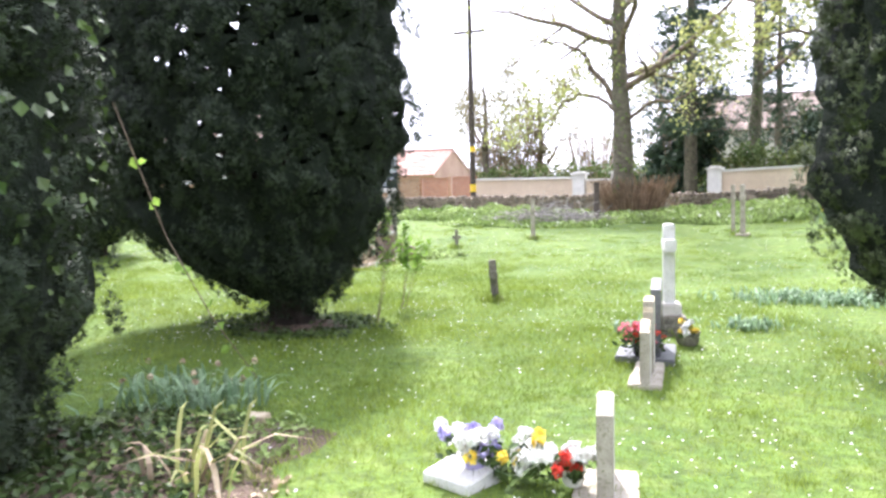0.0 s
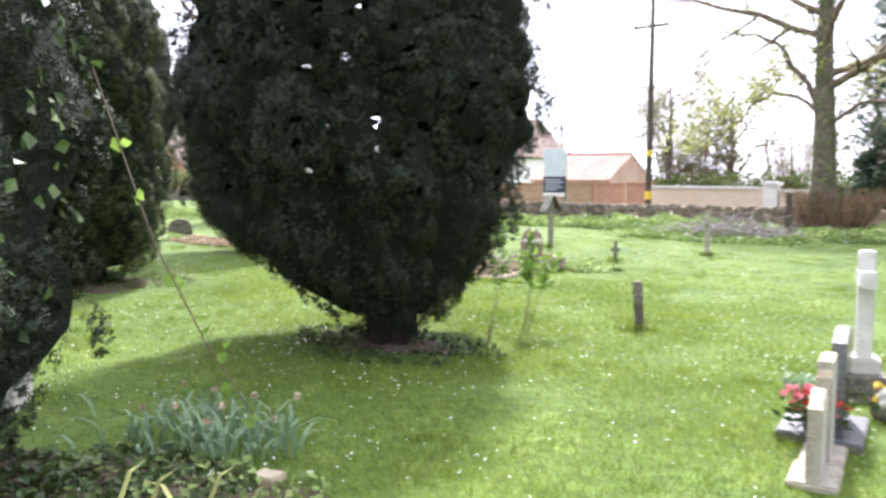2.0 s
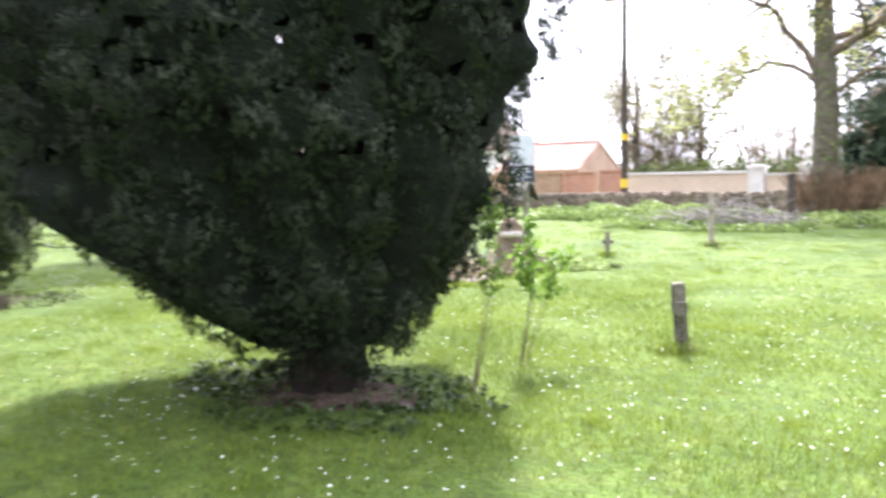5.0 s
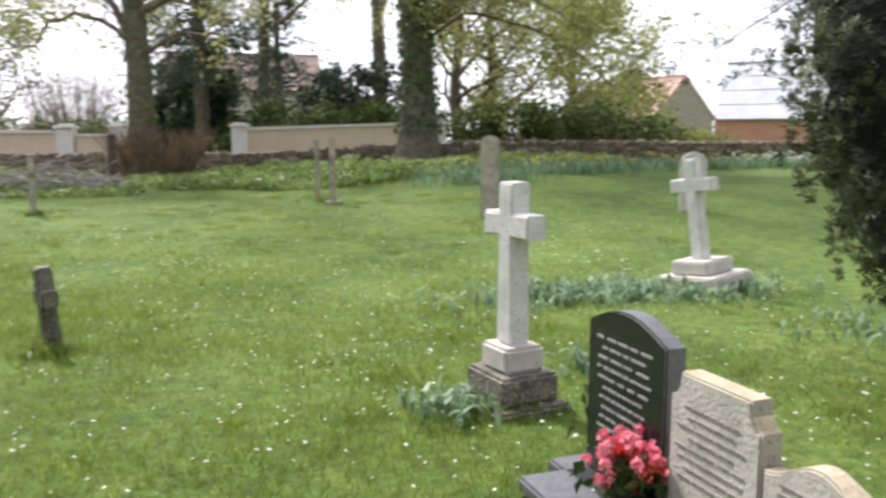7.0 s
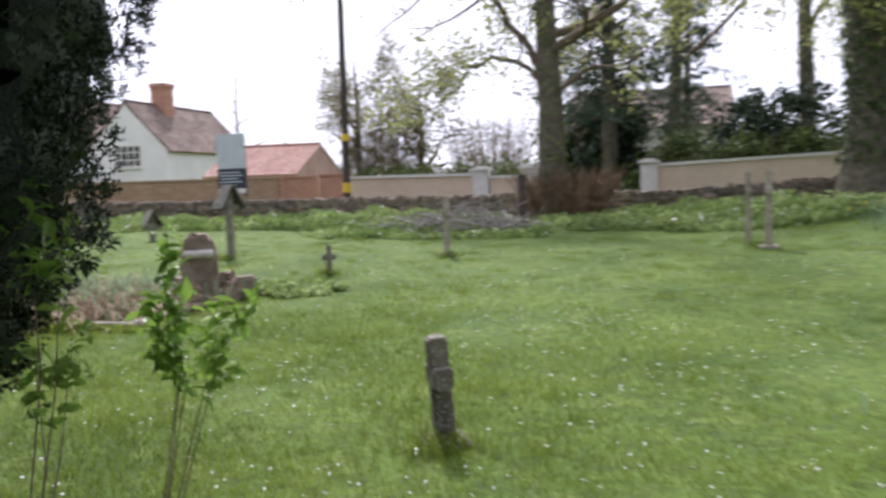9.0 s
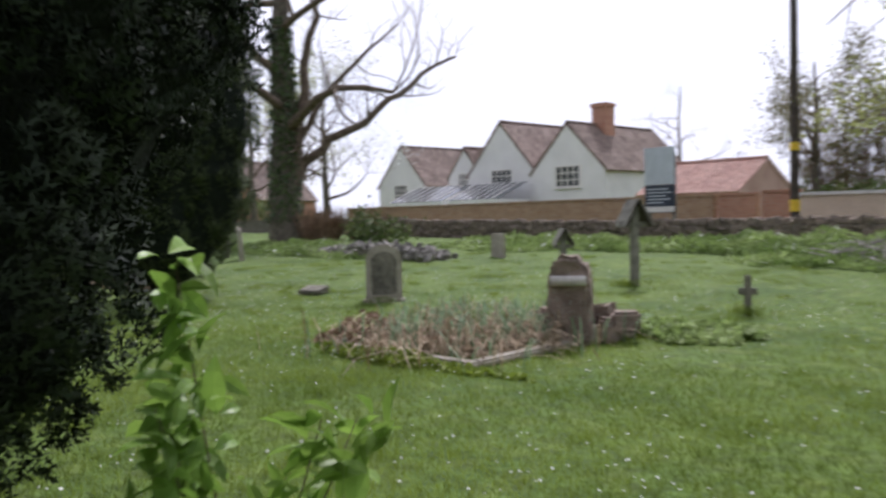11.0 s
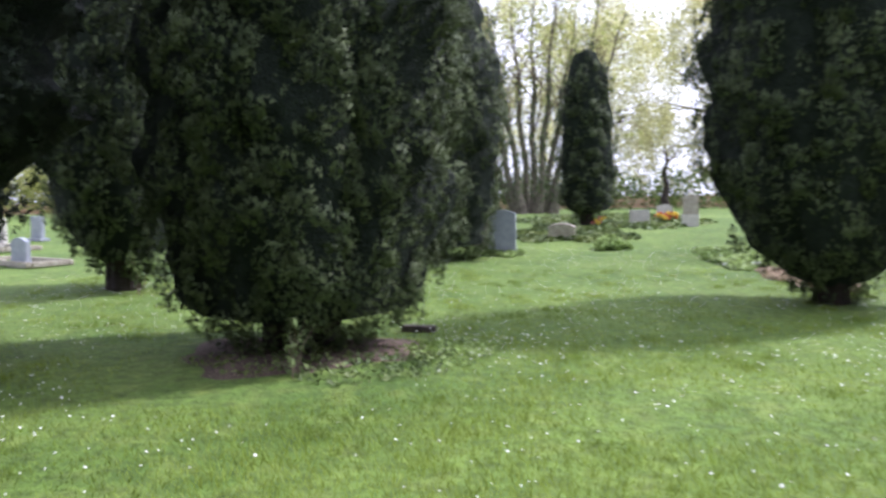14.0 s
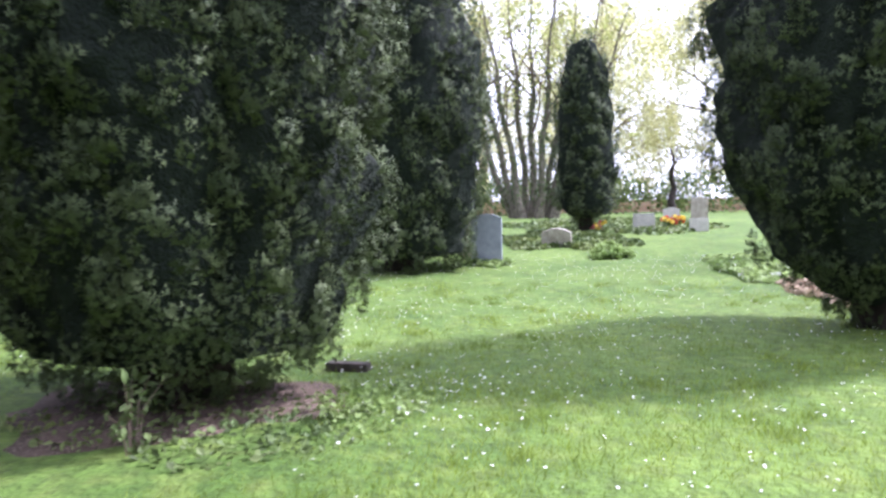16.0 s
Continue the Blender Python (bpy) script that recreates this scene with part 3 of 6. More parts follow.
# ---- leafless and spring trees ----
def limb(start, way, length, radius, depth, rng, out, tips, droop=0.0, wander=0.22, split=3):
    pts, radii = [Vector(start)], [radius]
    d = Vector(way).normalized()
    n = 5 if depth > 1 else 4
    for k in range(n):
        d = (d + Vector(rng.normal(size=3)) * wander + Vector((0, 0, -droop if depth < 2 else 0.04))).normalized()
        pts.append(pts[-1] + d * length / n)
        radii.append(radius * (1 - 0.72 * (k + 1) / n))
    out.append(tube(pts, radii, 7 if radius > 0.06 else 4))
    if depth <= 1:
        tips.extend(pts[1:])
    if depth > 0:
        for k in range(split):
            i = rng.integers(1, len(pts))
            side = Vector(rng.normal(size=3))
            side = (side - d * side.dot(d)).normalized()
            nd = (d * rng.uniform(0.35, 0.9) + side * rng.uniform(0.5, 1.0) + Vector((0, 0, 0.2))).normalized()
            limb(pts[i], nd, length * rng.uniform(0.5, 0.75), radii[i] * 0.62, depth - 1, rng, out, tips, droop, wander, split)


def tree(x, y, height, radius, seed, label, leaf=None, leaves=0, leaf_size=0.1, spread=0.8, depth=4, droop=0.0, first=0.35, limbs=8, ivy=0, ivy_mat=None, lean=(0, 0), split=3, bark=None, spray=False, category="tree", reach=0.4, arcs=()):
    """A broadleaf tree: tapered trunk, limbs in generations, sparse leaves at the twigs, ivy on the trunk."""
    rng = np.random.default_rng(seed)
    root = thing("tree", x, y, gz(x, y) - 0.05, label, category)
    out, tips = [], []
    n = 9
    pts = [Vector((lean[0] * k / n + 0.08 * math.sin(k * 1.3 + seed), lean[1] * k / n + 0.08 * math.cos(k * 1.7 + seed), height * k / n)) for k in range(n + 1)]
    rad = [radius * (1.35 if k == 0 else 1 - 0.85 * k / n) for k in range(n + 1)]
    trunk_tube = tube(pts, rad, 10)
    for k in range(limbs):
        t = first + (0.95 - first) * (k + rng.uniform(0, 0.8)) / limbs
        i = min(int(t * n), n - 1)
        p = pts[i].lerp(pts[i + 1], t * n - i)
        a = rng.uniform(0, 6.283) if k % 2 else k * 2.4
        limb(p, (math.cos(a) * spread, math.sin(a) * spread, rng.uniform(0.3, 0.9)), height * reach * (1.15 - t * 0.6), radius * 0.42 * (1.15 - t), depth - 1, rng, out, tips, droop, 0.2, split)
    for way, r in arcs:
        ps = [Vector(p) for p in way]
        fine = []
        for i in range(len(ps) - 1):
            for j in range(3):
                fine.append(ps[i].lerp(ps[i + 1], j / 3) + Vector(rng.normal(size=3)) * r * 0.45)
        fine.append(ps[-1])
        m = len(fine) - 1
        out.append(tube(fine, [r * (1 - 0.8 * i / m) for i in range(m + 1)], 8))
        for i in range(2, m + 1):
            d = (fine[i] - fine[i - 1]).normalized()
            side = Vector(rng.normal(size=3)) * 0.6 + Vector((0, 0, 0.45))
            limb(fine[i], d * 0.7 + side, rng.uniform(0.7, 1.7), max(r * 0.35 * (1 - 0.7 * i / m), 0.012), 2, rng, out, tips, 0.0, 0.24, 3)
    part("trunk", join_tubes("trunk", [trunk_tube], bark or M_BARK), None, root)
    tagged(part("twiggery", join_tubes("twiggery", out, M_TWIG), None, root), kind="stuff")
    if leaf and leaves and tips:
        T = np.array([tuple(p) for p in tips])
        pos = T[rng.integers(0, len(T), leaves)] + rng.normal(size=(leaves, 3)) * leaf_size * 2.2
        if droop:
            pos[:, 2] -= rng.uniform(0, 1, leaves) ** 2 * droop * 6
        if spray:
            V, F = sprigs(pos, unit(rng.normal(size=(leaves, 3)) + np.array([0, 0, 0.2])), leaf_size * rng.uniform(1.5, 2.6, leaves), rng, 6, 0.2)
        else:
            V, F = leaf_quads(pos, unit(rng.normal(size=(leaves, 3))), leaf_size * rng.uniform(0.6, 1.3, leaves), rng)
        part("crown", mesh_np("crown", V, F, [leaf]), None, root)
    if ivy:
        k = rng.uniform(0.06, first + 0.3, ivy)
        a = rng.uniform(0, 6.283, ivy)
        px, py = np.interp(k, np.linspace(0, 1, n + 1), [p.x for p in pts]), np.interp(k, np.linspace(0, 1, n + 1), [p.y for p in pts])
        rr = np.interp(k, np.linspace(0, 1, n + 1), rad) + rng.uniform(0.0, 0.12, ivy)
        nrm = np.stack([np.cos(a), np.sin(a), np.full(ivy, 0.25)], -1)
        V, F = leaf_quads(np.stack([px + rr * np.cos(a), py + rr * np.sin(a), k * height], -1), unit(nrm + rng.normal(size=(ivy, 3)) * 0.4), rng.uniform(0.06, 0.13, ivy), rng, 1.2)
        part("ivy", mesh_np("ivy", V, F, [ivy_mat or M_IVY]), None, root, "small leaves clinging to the trunk")
    return root


tree(-5.4, 26.6, 13, 0.36, 31, "tall rough-barked tree just coming into leaf", M_LEAF, 6000, 0.08, 0.9, 4, first=0.28, limbs=15, ivy=300, ivy_mat=M_HEDGE, arcs=[(((0, 0, 3.4), (-0.5, 0, 4.2), (-1.1, 0, 5.2), (-2.0, 0, 5.8), (-3.1, 0, 6.0)), 0.11), (((0, 0, 3.3), (-0.7, 0, 3.95), (-1.3, 0, 4.05), (-1.9, 0, 3.85), (-2.25, 0, 3.3), (-2.8, 0, 3.05), (-3.3, 0, 2.65)), 0.07), (((0, 0, 3.0), (0.8, 0, 3.6), (1.9, 0, 3.75), (2.6, 0, 4.2)), 0.07)])
tree(1.9, 28.2, 15, 0.55, 32, "massive ivy-clad lime in young yellow-green leaf", M_LEAF, 21000, 0.1, 1.0, 4, first=0.25, limbs=18, ivy=2600, arcs=[(((0, 0, 3.4), (1.3, -0.6, 4.3), (2.8, -1.4, 3.9), (4.2, -2.0, 3.0), (5.0, -2.4, 2.2)), 0.06), (((0, 0, 4.2), (1.5, 0.2, 5.0), (3.4, 0.2, 4.9), (5.2, 0.0, 4.1)), 0.07), (((0, 0, 3.8), (0.9, -1.5, 4.6), (2.2, -3.0, 4.4), (3.2, -4.0, 3.5)), 0.055), (((0, 0, 4.4), (-1.2, -0.8, 5.1), (-2.6, -1.4, 5.2), (-3.6, -1.6, 4.7)), 0.08)])
tree(-25.7, 23.5, 13, 0.52, 33, "leafless ivy-clad tree with a long low limb", None, 0, 0.1, 0.8, 5, first=0.26, limbs=9, ivy=3000, arcs=[(((0.1, 0.1, 1.6), (0.35, 0.5, 2.7), (1.05, 1.7, 3.6), (1.85, 3.0, 4.7), (2.4, 3.9, 5.7), (3.0, 4.9, 6.2)), 0.2), (((0.05, 0.1, 1.4), (0.25, 0.45, 4.0), (0.45, 0.8, 6.5), (0.6, 1.0, 9.0)), 0.26), (((0.2, 0.4, 3.4), (0.7, 1.2, 5.0), (1.5, 2.4, 6.4), (2.0, 3.3, 7.3)), 0.12)])
tree(-2.2, 42.0, 16, 0.35, 34, "ivied far tree in pale leaf", M_LEAF, 2500, 0.14, 0.8, 4, ivy=900)
tree(7.5, 40.0, 9.5, 0.35, 35, "far tree in young leaf behind the wall", M_LEAF, 9000, 0.1, 1.0, 4, first=0.15, limbs=12)
tree(12.5, 43.0, 9.5, 0.33, 36, "yellow-green spring tree behind the wall", M_LEAF, 13000, 0.11, 1.0, 4, first=0.12, limbs=12)
tree(3.4, 46.0, 17, 0.45, 37, "far ivied trunk with thin crown", M_LEAF, 3000, 0.15, 0.7, 4, ivy=900)
tree(-19.8, 51.0, 8.2, 0.3, 38, "bushy hedgerow tree with thin young leaf", M_BUD, 5000, 0.1, 1.0, 5, first=0.18, limbs=9)
tree(-9.0, 56.0, 8, 0.28, 39, "bare far tree with fine twigs", M_BUD, 1500, 0.14, 0.9, 5, first=0.2, limbs=9)
tree(-16.6, 53.0, 7.4, 0.28, 40, "far hedgerow tree with thin foliage", M_BUD, 3000, 0.14, 1.0, 5, first=0.2, limbs=9)
tree(-31.5, 58.0, 9, 0.2, 41, "bare far tree behind the houses", None, 0, 0.1, 0.8, 5, first=0.3, limbs=8)
tree(-37.0, 33.0, 8, 0.22, 42, "white-blossomed bare tree by the house", M_WHITEPETAL, 1800, 0.1, 0.9, 5, first=0.15, limbs=9)
tree(-46.0, 34.0, 10, 0.25, 43, "bare tree with fine twigs", None, 0, 0.1, 0.9, 5, first=0.2, limbs=9)
tree(-42.0, 17.4, 2.9, 0.2, 44, "pollarded stump with short bare limbs", None, 0, 0.1, 1.0, 3, first=0.72, limbs=6, split=2, bark=M_BARKDARK)
tree(-63.0, 25.5, 15, 0.5, 45, "weeping willow in pale yellow leaf", M_WILLOW, 38000, 0.13, 1.0, 4, droop=0.45, first=0.3, limbs=12)
tree(-70.0, 17.0, 16, 0.5, 46, "far willow hung with pale leaves", M_WILLOW, 30000, 0.135, 1.0, 4, droop=0.45, first=0.3, limbs=12)
tree(-66.0, 8.0, 15, 0.45, 47, "far tree in yellow-green leaf", M_WILLOW, 30000, 0.13, 1.0, 4, droop=0.2, first=0.25, limbs=12)
for k in range(9):
    q = (k - 4) / 4
    tree(-43.5 + 0.5 * (k % 3), 11.6 + q * 0.9, 10.0 - 1.2 * abs(q) + 0.4 * (k % 2), 0.17, 50 + k, "slanting coppiced stem in a clump, partly ivied", M_LEAF, 420, 0.12, 0.45, 4, first=0.35, limbs=8, lean=(0.5 * (k % 3 - 1), q * 3.2), ivy=420, split=2)
tree(5.0, 36.0, 9, 0.28, 58, "spring tree behind the churchyard wall", M_LEAF, 8500, 0.1, 1.1, 4, first=0.1, limbs=13)
tree(-60.0, 46.0, 12, 0.4, 59, "far bare tree beyond the houses", M_LEAF, 2500, 0.16, 1.0, 5, first=0.25, limbs=9)


def conifer(x, y, height, width, seed, label, count=7000, first=0.12, size=0.16, gaps=0.0):
    """A conifer: straight trunk with tiers of drooping boughs carrying needle sprays."""
    rng = np.random.default_rng(seed)
    root = thing("conifer", x, y, gz(x, y) - 0.05, label, "tree")
    part("trunk", join_tubes("trunk", [tube([(0, 0, height * k / 6) for k in range(7)], [height * 0.02 * (1 - k / 6.6) + 0.02 for k in range(7)], 8)], M_BARK), None, root)
    tubes, P, A = [], [], []
    tiers = 34
    per = count // (tiers * 3)
    for k in range(tiers * 3):
        t = first + (1 - first) * (k / (tiers * 3.0))
        if rng.uniform() < gaps:
            continue
        a, L = k * 2.399, width * (1 - t) ** 0.7 * rng.uniform(0.6, 1.1) + 0.15
        z = height * t
        end = Vector((math.cos(a) * L, math.sin(a) * L, z - L * rng.uniform(-0.1, 0.35)))
        mid = Vector((math.cos(a) * L * 0.5, math.sin(a) * L * 0.5, z + L * 0.08))
        tubes.append(tube([(0, 0, z), mid, end], [0.05 * (1 - t) + 0.015, 0.03 * (1 - t) + 0.01, 0.008], 4))
        s = rng.uniform(0.25, 1, per)[:, None]
        q = np.array([0, 0, z]) * (1 - s) ** 2 + 2 * s * (1 - s) * np.array(mid) + s ** 2 * np.array(end)
        P.append(q + rng.normal(size=(per, 3)) * np.array([0.18, 0.18, 0.1]) * L * 0.8)
        A.append(np.tile([math.cos(a), math.sin(a), -0.15], (per, 1)))
    tagged(part("twiggery", join_tubes("twiggery", tubes, M_TWIG), None, root), kind="stuff")
    P, A = np.concatenate(P), np.concatenate(A)
    V, F = sprigs(P, unit(A + rng.normal(size=A.shape) * 0.5), size * rng.uniform(1.2, 2.4, len(P)), rng, 7, 0.2)
    part("crown", mesh_np("crown", V, F, [M_PINE]), None, root)
    return root


conifer(-4.6, 37.0, 15, 3.0, 61, "tall pine with open ragged boughs", 7000, 0.2, 0.16, 0.3)
conifer(-1.5, 50.0, 13, 3.2, 63, "far open pine with ragged boughs", 4500, 0.22, 0.17, 0.35)
conifer(13.2, 19.5, 14, 9.0, 64, "cedar with long dark overhanging boughs", 17000, 0.3, 0.15, 0.1)


def bush(x, y, w, d, h, seed, label, mat, count=3000, size=0.1, name="bush", twigs=40, kind="", category="bush", base=0.0):
    """A shrub or hedge: stems from the foot and small leaves in uneven clumps."""
    rng = np.random.default_rng(seed)
    root = thing(name, x, y, gz(x, y) - 0.02, label, category, kind=kind)
    tubes = []
    for k in range(twigs):
        a = rng.uniform(0, 6.283)
        q = math.sqrt(rng.uniform(0, 1))
        fx, fy = w * 0.5 * q * math.cos(a), d * 0.5 * q * math.sin(a)
        tubes.append(tube([(fx * 0.55, fy * 0.55, -0.03), (fx * 0.8, fy * 0.8, h * 0.45), (fx * 1.05 + rng.normal() * 0.1, fy * 1.05 + rng.normal() * 0.1, h * rng.uniform(0.75, 1.05))], [0.02, 0.012, 0.005], 4))
    part("stem_thicket", join_tubes("stem_thicket", tubes, M_BROWN), None, root)
    if count:
        c = max(10, int(w * d * 6))
        cc = np.stack([rng.uniform(-w / 2, w / 2, c), rng.uniform(-d / 2, d / 2, c), rng.uniform(base + 0.08, 1, c) ** 0.8 * h * 0.9], -1)
        e = (cc[:, 0] / (w / 2)) ** 2 + (cc[:, 1] / (d / 2)) ** 2 if max(w, d) < 3 * min(w, d) else (np.abs(cc[:, 0]) / (w / 2)) ** 6
        cc[:, 2] *= np.sqrt(np.clip(1.1 - e, 0.15, 1))
        pos = cc[rng.integers(0, c, count)] + rng.normal(size=(count, 3)) * np.array([0.28, 0.28, 0.2]) * min(1, h)
        pos[:, 2] = np.abs(pos[:, 2]) + 0.02
        V, F = leaf_quads(pos, unit(rng.normal(size=(count, 3)) + np.array([0, 0, 0.5])), size * rng.uniform(0.6, 1.4, count), rng)
        part("foliage", mesh_np("foliage", V, F, [mat]), None, root)
    return root


bush(-5.0, 26.5, 2.8, 1.6, 1.3, 70, "thicket of brown bare suckers round a tree's foot", M_BROWN, 500, 0.05, twigs=420)
bush(-24.8, 24.0, 3.2, 1.6, 1.2, 71, "brown bare suckers round an ivied trunk", M_BROWN, 500, 0.05, twigs=300)
bush(-23.3, 25.2, 1.6, 1.2, 1.3, 72, "pale green leafy bush by the boundary wall", M_HEDGE, 1500, 0.09)
bush(8.0, 34.0, 10, 2.0, 1.9, 73, "tall green hedge behind the wall", M_HEDGE, 7000, 0.13, name="hedge", category="hedge", twigs=60)
bush(13.0, 38.0, 8, 2.5, 1.0, 74, "dark green hedge by the barns", M_HEDGE, 9000, 0.13, name="hedge", category="hedge", twigs=60)
bush(-50.0, 18.0, 2.0, 40, 2.1, 75, "long low hedge at the far end", M_HEDGE, 12000, 0.14, name="hedge", category="hedge", twigs=60)
bush(-44.0, -12.0, 3.0, 24, 3.0, 76, "pale green hedge beyond the white headstones", M_LEAF, 12000, 0.16, name="hedge", category="hedge", twigs=60)
bush(-12.0, 48.0, 22, 2.5, 2.0, 77, "brownish far hedge of bare twigs", M_HEDGE, 9000, 0.15, name="hedge", category="hedge", twigs=200)
bush(0.0, 36.0, 7, 1.5, 2.2, 78, "mixed green shrubs behind the cream wall", M_HEDGE, 5000, 0.13, name="hedge", category="hedge", twigs=60)
bush(-4.9, 38.5, 3.4, 2.6, 5.2, 79, "dense dark blue-green evergreen behind the gateway", M_PINE, 9000, 0.15, twigs=40)
bush(1.3, 38.0, 4.6, 3.0, 4.4, 80, "broad dark evergreen behind the cream wall", M_PINE, 9000, 0.15, twigs=40)
bush(9.5, 36.5, 9.0, 3.0, 3.8, 81, "yellow-green spring shrubs behind the wall", M_LEAF, 6500, 0.11, twigs=80)
bush(14.2, 35.0, 4.0, 2.6, 1.1, 82, "yellow-green shrubs by the barns", M_LEAF, 5000, 0.12, twigs=50)
bush(-62.0, 22.0, 4.0, 44, 6.5, 83, "pale yellow-green thicket beyond the far hedge", M_WILLOW, 16000, 0.15, name="hedge", category="hedge", twigs=160)
bush(-18.5, 52.0, 6.5, 3.0, 6.2, 84, "bushy brown-green hedgerow tree with fine twigs", M_BUD, 5000, 0.11, twigs=260, name="hedgerow_tree", category="tree")
bush(-12.5, 53.0, 6.0, 3.0, 5.0, 85, "twiggy hedgerow bush just coming into leaf", M_BUD, 2600, 0.1, twigs=280, name="hedgerow_tree", category="tree")
bush(-7.0, 50.0, 5.0, 3.0, 4.0, 86, "brownish twiggy bush beyond the gateway", M_BROWN, 2600, 0.1, twigs=260, name="hedgerow_tree", category="tree")

# ---- boundary walls and buildings ----
def dry_wall():
    root = thing("stone_wall", -5, 29.2, 0, "low dry-stone boundary wall of brown rubble with upright copes", "wall", kind="structure")
    rng = random.Random(5)
    shapes = []
    for k in range(8):
        bm = bmesh.new()
        box(bm, -0.5, -0.5, -0.5, 0.5, 0.5, 0.5, 0.0, 0.09)
        bmesh.ops.bevel(bm, geom=list(bm.edges), offset=0.09, segments=1, affect="EDGES")
        shapes.append(bm_mesh("stone", bm, M_WALLSTONE))
    core = bmesh.new()
    xs = [-34 + 2.0 * k for k in range(31)]
    for a, b in zip(xs[:-1], xs[1:]):
        z = gz((a + b) / 2, 29.2)
        box(core, a + 5, -0.17, z - 0.1, b + 5, 0.17, z + 0.5)
    part("wall_core", core, M_DARKSTONE, root)
    rest_v, rest_f, made = [], [], 0
    x = -34.0
    while x < 26:
        near = -13.5 < x < -4.0
        z = gz(x, 29.2) - 0.05
        courses = [0.13, 0.12, 0.11, 0.12]
        w = rng.uniform(0.2, 0.36)
        for c, hgt in enumerate(courses + [0.17]):
            cope = c == len(courses)
            n = 3 if cope else 1
            for j in range(n):
                ww = w / n
                h = hgt * rng.uniform(0.85, 1.15) * (rng.uniform(0.7, 1.25) if cope else 1)
                m = pose(x + 5 + ww * (j + 0.5) + (rng.uniform(-0.05, 0.05) if not cope else 0), rng.uniform(-0.02, 0.02) - 0.02, z + h / 2, rng.uniform(-4, 4), rng.uniform(-5, 5) if not cope else rng.uniform(-22, 14), rng.uniform(-6, 6)) @ Matrix.Diagonal((ww * 1.0, 0.42 if not cope else 0.36, h * 1.03, 1))
                me = shapes[rng.randrange(8)]
                if near and made < 300:
                    ob = new("stone", me)
                    ob.parent = root
                    ob.matrix_local = m
                    made += 1
                else:
                    o = len(rest_v)
                    rest_v += [m @ v.co for v in me.vertices]
                    rest_f += [tuple(i + o for i in p.vertices) for p in me.polygons]
            z += hgt
        x += w
    me = bpy.data.meshes.new("rubble_stones")
    me.from_pydata([tuple(v) for v in rest_v], [], rest_f)
    me.materials.append(M_WALLSTONE)
    tagged(part("rubble_stones", me, None, root), kind="stuff")


def cream_wall(x0, x1, z0, z1, name, pillars, y=33.0):
    root = thing(name, 0, y, 0, "cream rendered garden wall with pale coping", "wall", kind="structure")
    bm = bmesh.new()
    n = 10
    for k in range(n):
        a, b = x0 + (x1 - x0) * k / n, x0 + (x1 - x0) * (k + 1) / n
        za, zb = z0 + (z1 - z0) * k / n, z0 + (z1 - z0) * (k + 1) / n
        vs = box(bm, a, -0.15, 0.0, b, 0.15, 1.0)
        for v in vs:
            if v.co.z > 0.5:
                v.co.z = za if v.co.x < (a + b) / 2 else zb
    bmesh.ops.remove_doubles(bm, verts=bm.verts, dist=0.001)
    part("rendered_wall", bm, M_CREAM, root)
    bm = bmesh.new()
    for k in range(n):
        a, b = x0 + (x1 - x0) * k / n, x0 + (x1 - x0) * (k + 1) / n
        za, zb = z0 + (z1 - z0) * k / n, z0 + (z1 - z0) * (k + 1) / n
        vs = box(bm, a + 0.004, -0.21, 0.0, b - 0.004, 0.21, 1.0)
        for v in vs:
            v.co.z = (za if v.co.x < (a + b) / 2 else zb) + (0.09 if v.co.z > 0.5 else 0.002)
    part("coping", bm, M_COPING, root, "pale coping stones")
    for px, pt in pillars:
        bm = bmesh.new()
        box(bm, px - 0.26, -0.26, 0.0, px + 0.26, 0.26, pt - 0.12, 0.02)
        p = part("pillar", bm, M_COPING, root, "pale rendered gate pillar")
        bm = bmesh.new()
        box(bm, px - 0.33, -0.33, pt - 0.118, px + 0.33, 0.33, pt - 0.03, 0.02)
        box(bm, px - 0.22, -0.22, pt - 0.028, px + 0.22, 0.22, pt + 0.03, 0.03)
        part("cap", bm, M_COPING, p)


dry_wall()
cream_wall(-13.3, -8.75, 1.62, 1.6, "garden_wall_1", [(-8.5, 1.87)])
cream_wall(-8.2, -7.2, 1.5, 1.5, "garden_wall_2", [(-6.9, 1.9)])
cream_wall(-2.9, 3.3, 1.72, 1.95, "garden_wall_3", [(-3.16, 1.94), (3.55, 2.07)])


def plain_wall(name, x0, y0, x1, y1, z1, mat, label, thick=0.3, cope=None):
    root = thing(name, x0, y0, 0, label, "wall", rz=math.degrees(math.atan2(y1 - y0, x1 - x0)), kind="structure")
    L = math.hypot(x1 - x0, y1 - y0)
    bm = bmesh.new()
    box(bm, 0, -thick / 2, 0, L, thick / 2, z1, 0.01)
    part("brick_wall", bm, mat, root)
    bm = bmesh.new()
    box(bm, 0, -thick / 2 - 0.04, z1 + 0.002, L, thick / 2 + 0.04, z1 + 0.08, 0.015)
    part("coping", bm, cope or mat, root)


